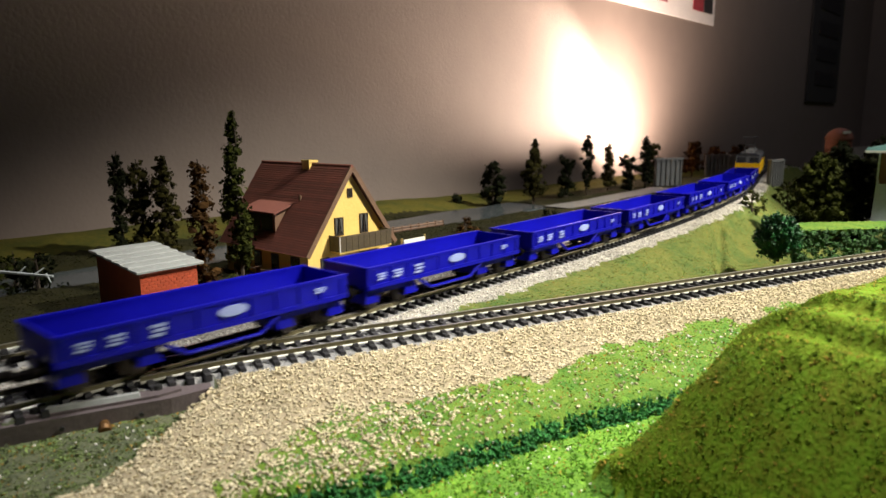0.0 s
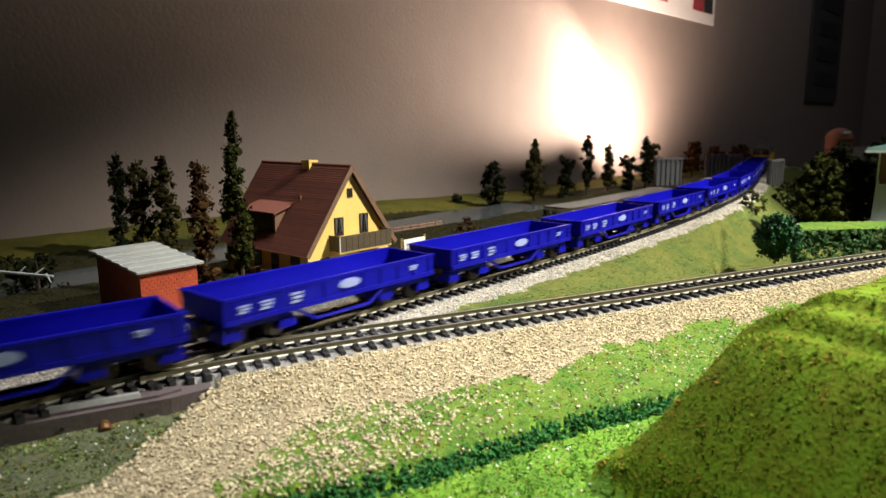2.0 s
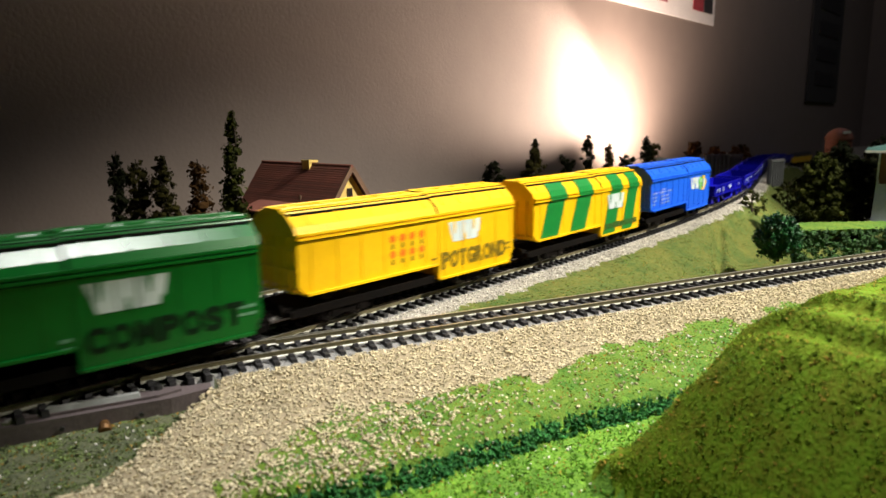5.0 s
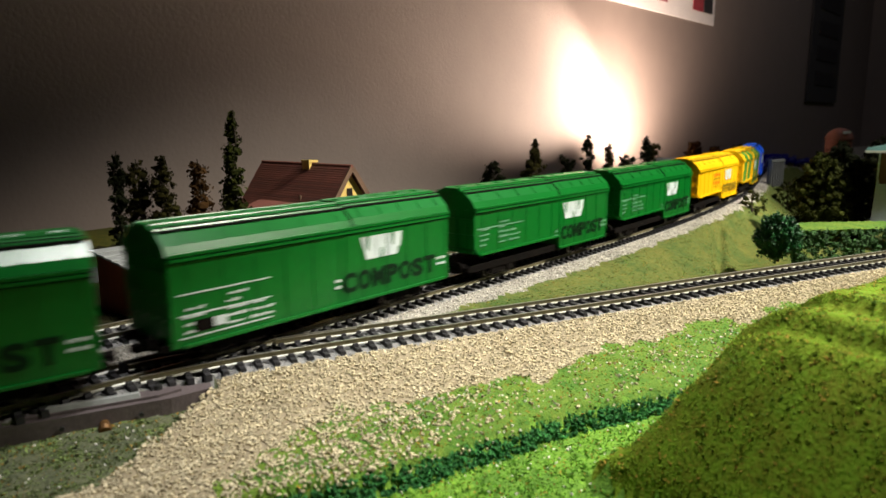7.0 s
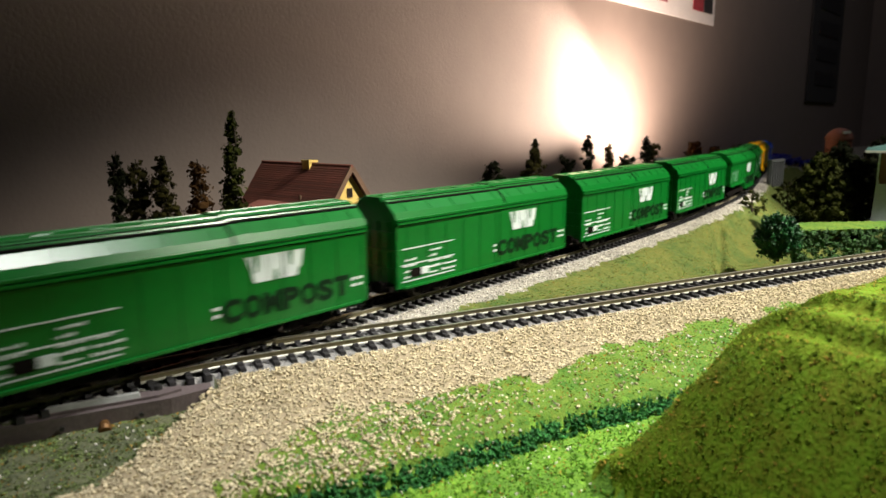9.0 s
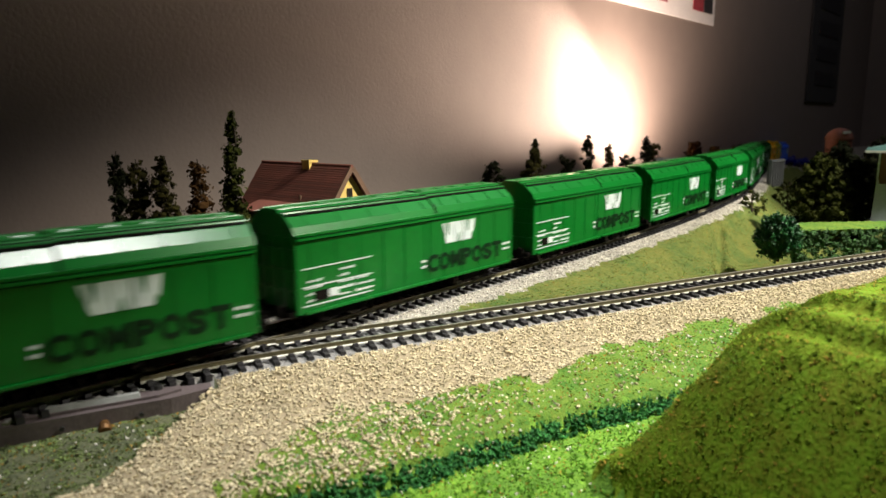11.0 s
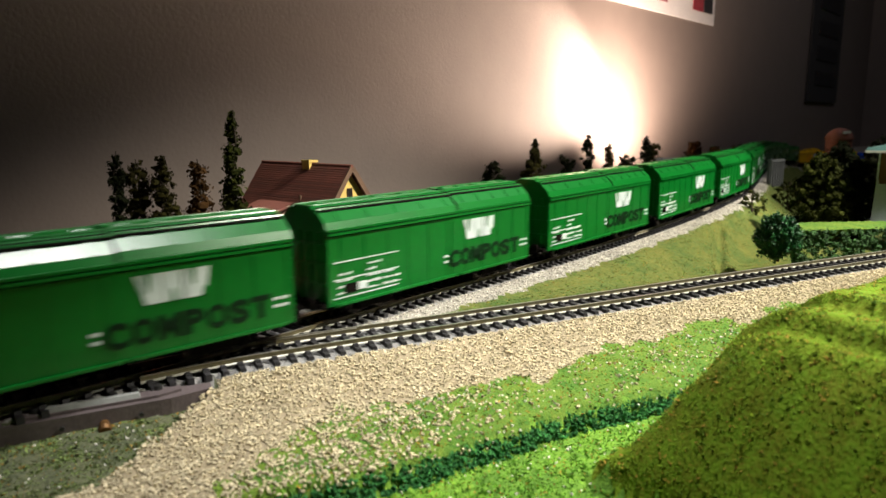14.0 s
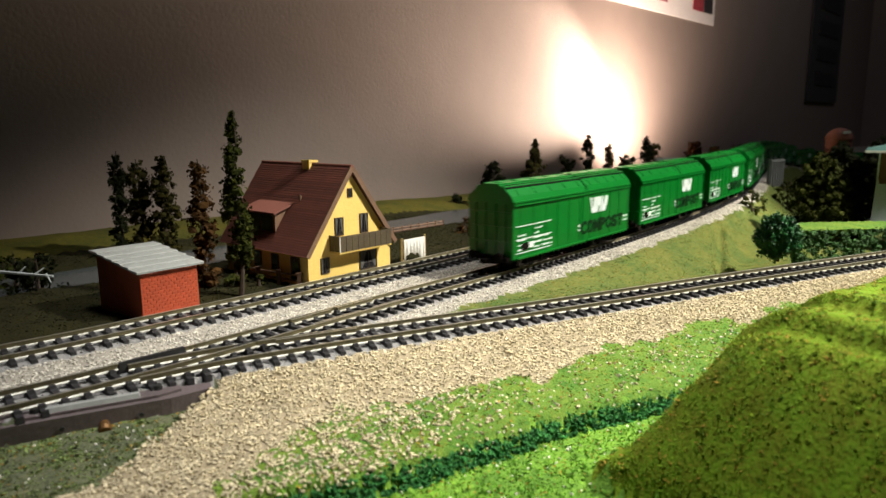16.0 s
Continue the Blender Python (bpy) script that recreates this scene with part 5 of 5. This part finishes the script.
# ---------------------------------------------------------------- far side
def girder(x, y, turn, wide, tall, floor=-0.008):
    """A grey ribbed bridge panel with a top beam."""
    ob = thing("bridge_panel", "grey moulded ribbed bridge panel beside the line", "bridge panel", pose(x, y, floor, 0, 0, turn), "grey bridge panels")
    bm = bmesh.new()
    quad_box(bm, -wide / 2, wide / 2, -0.0012, 0.0012, 0, tall)
    part("plate", bm, GREY_PLASTIC, ob)
    bm = bmesh.new()
    quad_box(bm, -wide / 2 - 0.001, wide / 2 + 0.001, -0.0035, 0.0035, tall - 0.003, tall)
    part("top_beam", bm, GREY_PLASTIC, ob)
    for i in range(6):
        bm = bmesh.new()
        c = -wide / 2 + 0.002 + i * (wide - 0.004) / 5
        quad_box(bm, c - 0.0010, c + 0.0010, -0.0034, 0.0034, 0, tall - 0.003)
        part("rib", bm, GREY_PLASTIC, ob)


girder(0.352, 1.062, 18, 0.048, 0.043)
girder(0.500, 1.245, 15, 0.048, 0.044, -0.012)
girder(0.545, 1.275, 12, 0.030, 0.044, -0.014)
girder(0.5080, 1.0380, 38, 0.040, 0.041)


def hedge():
    """A clipped hedge with dark sides and a bright flocked top."""
    ob = thing("hedge", "clipped dark green hedge with a bright green flocked top", "hedge")
    rng = random.Random(9)
    a, b, back = Vector((0.276, 0.520, 0)), Vector((0.470, 0.575, 0)), Vector((0.017, 0.037, 0))
    lift = lambda t: 0.0072 - 0.0060 * t
    cs, ss = [], []
    for i in range(560):
        t = rng.random()
        q = a.lerp(b, t) + back * (0 if i % 4 else rng.random())
        if i % 4 == 0:
            q = a + back * rng.random()
            t = 0
        cs.append((q.x + rng.uniform(-0.001, 0.001), q.y + rng.uniform(-0.001, 0.001), rng.uniform(-0.020, lift(t) - 0.002)))
        ss.append(rng.uniform(0.0018, 0.0028))
    v, f = clumps(rng, cs, ss, 16, 0.0010)
    h = new("foliage", raw("foliage", v, f, LEAF_GREEN_DULL))
    h.parent = ob
    verts, faces, n = [], [], 90
    for i in range(n + 1):
        for j in range(13):
            q = a.lerp(b, i / n) + back * (j / 12)
            edge = 0.0012 if j in (0, 12) or i in (0, n) else 0
            verts.append((q.x, q.y, lift(i / n) - edge + rng.uniform(-0.0003, 0.0003)))
    for i in range(n):
        for j in range(12):
            c = i * 13 + j
            faces.append((c, c + 13, c + 14, c + 1))
    top = new("flock_top", raw("flock_top", verts, faces, GRASS_MID))
    top.parent = ob
    so = top.modifiers.new("thickness", "SOLIDIFY")
    so.thickness, so.offset = 0.004, -1
    tagged(top, "bright yellow-green flocked top")


hedge()


def station_building():
    """The corner of a small building with flared foot, pale lower wall and brown upper storey."""
    z = -0.0150
    ob = thing("signal_box", "small building with pale walls, brown upper storey and teal roof", "building", pose(0.4200, 0.6600, z, 0, 0, -33))
    d = 0.07
    bm = bmesh.new()
    prism(bm, [(-0.012, -0.001), (d + 0.012, -0.001), (d + 0.003, 0.004), (d, 0.0055), (0, 0.0055), (-0.004, 0.004)], -0.012, d, "y")
    part("foot", bm, BLDG_WHITE, ob)
    bm = bmesh.new()
    quad_box(bm, 0, d, 0, d, 0.0055, 0.044, top=(0.0015, 0.0015))
    part("wall", bm, BLDG_WHITE, ob)
    bm = bmesh.new()
    quad_box(bm, 0.0035, d - 0.0035, 0.0035, d - 0.0035, 0.044, 0.0745)
    part("upper_wall", bm, BLDG_BROWN, ob, "brown clad upper storey")
    for x in (0.0022, d - 0.0022):
        bm = bmesh.new()
        quad_box(bm, x - 0.0008, x + 0.0008, 0.0012, 0.0028, 0.044, 0.0745)
        part("corner_post", bm, BLDG_WHITE, ob)
    for i in range(3):
        x = 0.012 + i * 0.018
        bm = bmesh.new()
        quad_box(bm, x, x + 0.011, -0.0006, 0.0018, 0.020, 0.034)
        w = part("window", bm, CLOTH, ob, "white window frame")
        bm = bmesh.new()
        quad_box(bm, x + 0.0012, x + 0.0098, -0.0009, -0.0004, 0.0212, 0.0328)
        part("pane", bm, GLASS, w)
    bm = bmesh.new()
    quad_box(bm, -0.010, d + 0.010, -0.010, d + 0.010, 0.0745, 0.0765)
    part("eave", bm, CLOTH, ob, "white eave board")
    bm = bmesh.new()
    quad_box(bm, -0.010, d + 0.010, -0.010, d + 0.010, 0.0765, 0.084, top=(0.03, 0.03))
    part("roof", bm, TEAL, ob, "teal hipped roof")


station_building()


def tower():
    x, y = 0.636, 1.100
    ob = thing("round_tower", "red-brown round-topped tower among the far trees", "tower", pose(x, y, -0.02))
    bm = bmesh.new()
    rod(bm, (0, 0, 0), (0, 0, 0.082), 0.022, 0.0185, n=24)
    part("shaft", bm, RED_BRICKY, ob)
    bm = bmesh.new()
    for i in range(6):
        a, b = i * 15, (i + 1) * 15
        rod(bm, (0, 0, 0.082 + 0.017 * math.sin(radians(a))), (0, 0, 0.082 + 0.017 * math.sin(radians(b))), 0.0195 * math.cos(radians(a)), max(0.0004, 0.0195 * math.cos(radians(b))), n=24)
    part("dome", bm, RED_BRICKY, ob)
    bm = bmesh.new()
    rod(bm, (0, 0, 0.081), (0, 0, 0.0835), 0.0210, 0.0210, n=24)
    part("cornice", bm, RED_BRICKY, ob)
    bm = bmesh.new()
    quad_box(bm, -0.006, 0.006, -0.0205, -0.0180, 0.090, 0.094)
    part("sign_plate", bm, BLDG_WHITE, ob)


tower()


# ---------------------------------------------------------------- loose stone chips and flock
def scatter(name, label, category, seed, box, count, wanted, size, m, sink=0.3, flat=0.8, thin=None):
    """Many small angular chips on the ground where the cover is one of those wanted."""
    rng = np.random.RandomState(seed)
    x = rng.uniform(box[0], box[1], count)
    y = rng.uniform(box[2], box[3], count)
    z, cov = height(x, y)
    ok = np.isin(cov, wanted)
    if thin:
        ok &= rng.random_sample(count) < thin(x, y)
    x, y, z = x[ok], y[ok], z[ok]
    n = len(x)
    cube = np.array([(-1, -1, -1), (1, -1, -1), (1, 1, -1), (-1, 1, -1), (-1, -1, 1), (1, -1, 1), (1, 1, 1), (-1, 1, 1)], float)
    s = rng.uniform(size[0], size[1], (n, 1, 1)) * rng.uniform(0.65, 1.2, (n, 1, 3))
    p = cube[None] * rng.uniform(0.45, 1.0, (n, 8, 3)) * s * np.array([1, 1, flat])
    a, b = rng.uniform(0, 2 * np.pi, n), rng.uniform(-0.6, 0.6, n)
    ca, sa, cb, sb = np.cos(a)[:, None], np.sin(a)[:, None], np.cos(b)[:, None], np.sin(b)[:, None]
    px, pz = p[..., 0] * cb - p[..., 2] * sb, p[..., 0] * sb + p[..., 2] * cb
    v = np.stack([px * ca - p[..., 1] * sa + x[:, None], px * sa + p[..., 1] * ca + y[:, None], pz + (z + s[:, 0, 2] * (1 - 2 * sink))[:, None]], -1)
    f = np.array([(3, 2, 1, 0), (4, 5, 6, 7), (0, 1, 5, 4), (1, 2, 6, 5), (2, 3, 7, 6), (3, 0, 4, 7)])
    faces = (f[None] + np.arange(n)[:, None, None] * 8).reshape(-1, 4)
    tagged(new(name, raw(name, v.reshape(-1, 3).tolist(), faces.tolist(), m)), label, category, kind="stuff")


def flock(name, label, seed, box, count, wanted, size, m, upright=0.6):
    """Short ragged turf fibres and crumbs."""
    rng = np.random.RandomState(seed)
    x = rng.uniform(box[0], box[1], count)
    y = rng.uniform(box[2], box[3], count)
    z, cov = height(x, y)
    ok = np.isin(cov, wanted)
    x, y, z = x[ok], y[ok], z[ok]
    n = len(x)
    s = rng.uniform(size[0], size[1], n)
    a = rng.uniform(0, 2 * np.pi, n)
    lean = rng.normal(0, 0.6, (n, 2)) * s[:, None]
    c, d = np.cos(a) * s * 0.42, np.sin(a) * s * 0.42
    v = np.stack([np.stack([x - c, y - d, z - s * 0.2], 1), np.stack([x + c, y + d, z - s * 0.2], 1), np.stack([x + c * 0.6 + lean[:, 0], y + d * 0.6 + lean[:, 1], z + s * upright], 1), np.stack([x - c * 0.7 + lean[:, 0], y - d * 0.7 + lean[:, 1], z + s * upright * 0.8], 1)], 1)
    faces = np.arange(n * 4).reshape(-1, 4)
    tagged(new(name, raw(name, v.reshape(-1, 3).tolist(), faces.tolist(), m)), label, "turf", kind="stuff")


def ledge_foam():
    """Dark green foam along the face of the little step."""
    rng = random.Random(31)
    cs, ss = [], []
    for x, y in LEDGE:
        if not -0.066 < x < 0.15:
            continue
        for _ in range(26):
            q = (x + rng.uniform(-0.003, 0.003), y + rng.uniform(-0.003, 0.003))
            d = nearest(np.array([q[0]]), np.array([q[1]]), LEDGE)[0][0]
            if -0.0030 < d < 0.0016:
                cs.append((*q, -0.0238 + (d + 0.0028) / 0.0040 * 0.0062 + rng.uniform(-0.0006, 0.0004)))
                ss.append(rng.uniform(0.0008, 0.0014))
    v, f = clumps(rng, cs, ss, 7, 0.0007)
    tagged(new("ledge_turf", raw("ledge_turf", v, f, FOAM_DEEP)), "deep green turf on the face of the step", "turf", kind="stuff")


scatter("stone_chips", "tan angular stone chips on the track shoulder", "gravel", 11, (-0.16, 0.36, 0.13, 0.47), 150000, [1], (0.00042, 0.00075), STONE_TAN)
scatter("pale_ballast", "pale grey stone ballast between and beside the tracks", "ballast", 12, (-0.26, 0.22, 0.16, 0.62), 130000, [10], (0.00035, 0.00065), STONE_PALE)
scatter("far_ballast", "pale stone ballast beside the far main line", "ballast", 13, (0.1, 0.5, 0.45, 1.0), 60000, [10], (0.0005, 0.0008), STONE_PALE)
scatter("bed_grit", "fine grey grit under the sleepers", "ballast", 14, (-0.2, 0.32, 0.16, 0.5), 60000, [0], (0.00022, 0.0004), BED_GRIT, sink=0.4)
scatter("loose_chips", "pale stone crumbs strewn over the grass", "gravel", 15, (-0.14, 0.25, 0.12, 0.4), 5000, [2], (0.0004, 0.0007), STONE_TAN)
scatter("mixed_chips", "tan stone chips thinning out into the grass", "gravel", 17, (-0.085, 0.05, 0.15, 0.29), 17000, [2], (0.00042, 0.00075), STONE_TAN, thin=lambda x, y: ease(0.03, -0.05, x) * (0.45 + 0.55 * np.sin(x * 400 + y * 250) ** 2))
scatter("white_crumbs", "white crumbs strewn over the lawn", "gravel", 16, (-0.14, 0.25, 0.12, 0.4), 2600, [2, 3, 9], (0.0003, 0.0006), STONE_WHITE)
flock("lawn_turf", "bright green lawn turf crumbs", 21, (-0.16, 0.2, 0.11, 0.32), 110000, [3], (0.0006, 0.0012), FLOCK_LAWN)
flock("slope_turf", "mixed green and ochre turf crumbs", 22, (-0.16, 0.4, 0.12, 0.5), 110000, [2], (0.0005, 0.0011), FLOCK_MID, 0.4)
ledge_foam()
flock("knoll_turf", "moss green and brown turf on the knoll", 24, (0.03, 0.33, 0.1, 0.35), 150000, [8], (0.0005, 0.0010), FLOCK_HILL, 0.16)
flock("knoll_brown_turf", "brown turf flecks on the knoll", 25, (0.03, 0.33, 0.1, 0.35), 40000, [8], (0.0005, 0.0010), FLOCK_RUST, 0.18)
flock("bank_turf", "yellow-green turf on the bank between the tracks", 26, (0.0, 0.5, 0.33, 0.9), 120000, [5], (0.0006, 0.0012), FLOCK_BANK, 0.22)
flock("bank_green_turf", "greener turf patches on the bank", 36, (0.0, 0.5, 0.33, 0.9), 26000, [5], (0.0006, 0.0012), FLOCK_MID, 0.25)
flock("bank_ochre_turf", "ochre turf flecks on the bank", 37, (0.0, 0.5, 0.33, 0.9), 16000, [5], (0.0005, 0.0010), FLOCK_RUST, 0.25)
flock("hollow_turf", "dull green turf in the hollow", 27, (-0.2, -0.07, 0.12, 0.27), 80000, [9], (0.0005, 0.0011), FLOCK_HOLLOW, 0.35)
flock("rust_flecks", "rust-brown turf flecks over the grass", 28, (-0.16, 0.3, 0.11, 0.4), 26000, [2, 3, 9], (0.0005, 0.0010), FLOCK_RUST)
flock("soil_turf", "dark turf and soil crumbs behind the tracks", 29, (-0.35, 0.1, 0.3, 0.75), 60000, [6], (0.0008, 0.0016), FLOCK_SOIL, 0.3)

ob = thing("white_pebble", "single smooth white pebble lying on the lawn", "pebble", pose(-0.0011, 0.2115, -0.0212))
bm = bmesh.new()
for i in range(4):
    rod(bm, (0, 0, -0.0016 + 0.0010 * i), (0, 0, -0.0006 + 0.0010 * i), (0.0007, 0.0013, 0.0014, 0.0011)[i], (0.0013, 0.0014, 0.0011, 0.0004)[i], n=12)
part("stone", bm, STONE_WHITE, ob)


# ---------------------------------------------------------------- the train and its run
def build_train():
    TRAIN.append((locomotive(), -1.095))
    first = open_wagon()
    for k in range(-6, 5):
        TRAIN.append((first if k == -6 else copy_thing(first, Matrix()), -0.081 + 0.1372 * k))
    lag = lambda n: 1.5168 + (n - 2) * (0.178 if n > 2 else 0.177)
    blue = covered_wagon(BLUE_SKY, "bright blue covered hopper wagon with a white and green mark", True, "", None, None, MARK_PALE)
    bm = bmesh.new()
    y = -0.0169
    prism(bm, [(0.0485 + 0.0062 * math.cos(i * math.tau / 24), 0.0315 + 0.0062 * math.sin(i * math.tau / 24)) for i in range(24)], y - 0.0004, y, "y")
    part("round_mark", bm, MARK_GREEN, blue, "round green mark")
    bm = bmesh.new()
    prism(bm, [(0.0530, 0.0385), (0.0590, 0.0385), (0.0675, 0.0315), (0.0590, 0.0245), (0.0530, 0.0245), (0.0580, 0.0315)], y - 0.0005, y, "y")
    part("arrow_mark", bm, MARK_YELLOW, blue, "yellow arrow mark")
    lettering(blue, "6", 0.0457, 0.0270, 0.0090, 0.0055, y - 0.0004, MARK_WHITE)
    lettering(blue, "0", 0.0545, 0.0270, 0.0090, 0.0055, y - 0.0005, MARK_WHITE)
    TRAIN.append((blue, lag(-3)))
    TRAIN.append((covered_wagon(YELLOW, "yellow covered hopper wagon with slanting green stripes", True, "", None, ((-0.0700, 0.0215), (-0.0325, 0.0205), (0.0150, 0.0185), (0.0455, 0.0170)), MARK_BROWN), lag(-2)))
    plain = covered_wagon(YELLOW, "golden yellow covered hopper wagon with dark lettering and orange flowers", True, "POTGROND", MARK_BROWN, None, MARK_BROWN)
    for i in range(4):
        for z in (0.0268, 0.0345):
            x = -0.0215 + i * 0.0068
            bm = bmesh.new()
            prism(bm, [(x + (0.0023 if k % 2 else 0.0015) * math.cos(k * math.tau / 16), z + (0.0023 if k % 2 else 0.0015) * math.sin(k * math.tau / 16)) for k in range(16)], -0.0168, -0.0164, "y")
            part("flower_mark", bm, MARK_ORANGE, plain, "orange flower print")
            slab(plain, "stem_mark", x - 0.0007, x + 0.0007, z - 0.0050, z - 0.0026, -0.0166, MARK_BROWN)
    TRAIN.append((plain, lag(-1)))
    hopper = covered_wagon(GREEN, "green covered hopper wagon with a deeper front half", True, "COMPOST", MARK_DARK, None, MARK_DIM)
    TRAIN.append((hopper, lag(0)))
    TRAIN.append((copy_thing(hopper, Matrix()), lag(1)))
    van = covered_wagon(GREEN, "green sliding-wall covered wagon with white data panel", False, "COMPOST", MARK_DARK)
    for n in range(2, 14):
        TRAIN.append((van if n == 2 else copy_thing(van, Matrix()), lag(n)))


build_train()
tracks()


def motions():
    """The whole train runs along the main line."""
    for ob, lag in TRAIN:
        rows = []
        for i in range(65):
            t = i * 0.25
            x, y, z, a = on_b(travelled(t) - lag)
            rows.append((t, pose(x, y, z, 0, 0, math.degrees(a))))
        walk(ob, rows)


motions()
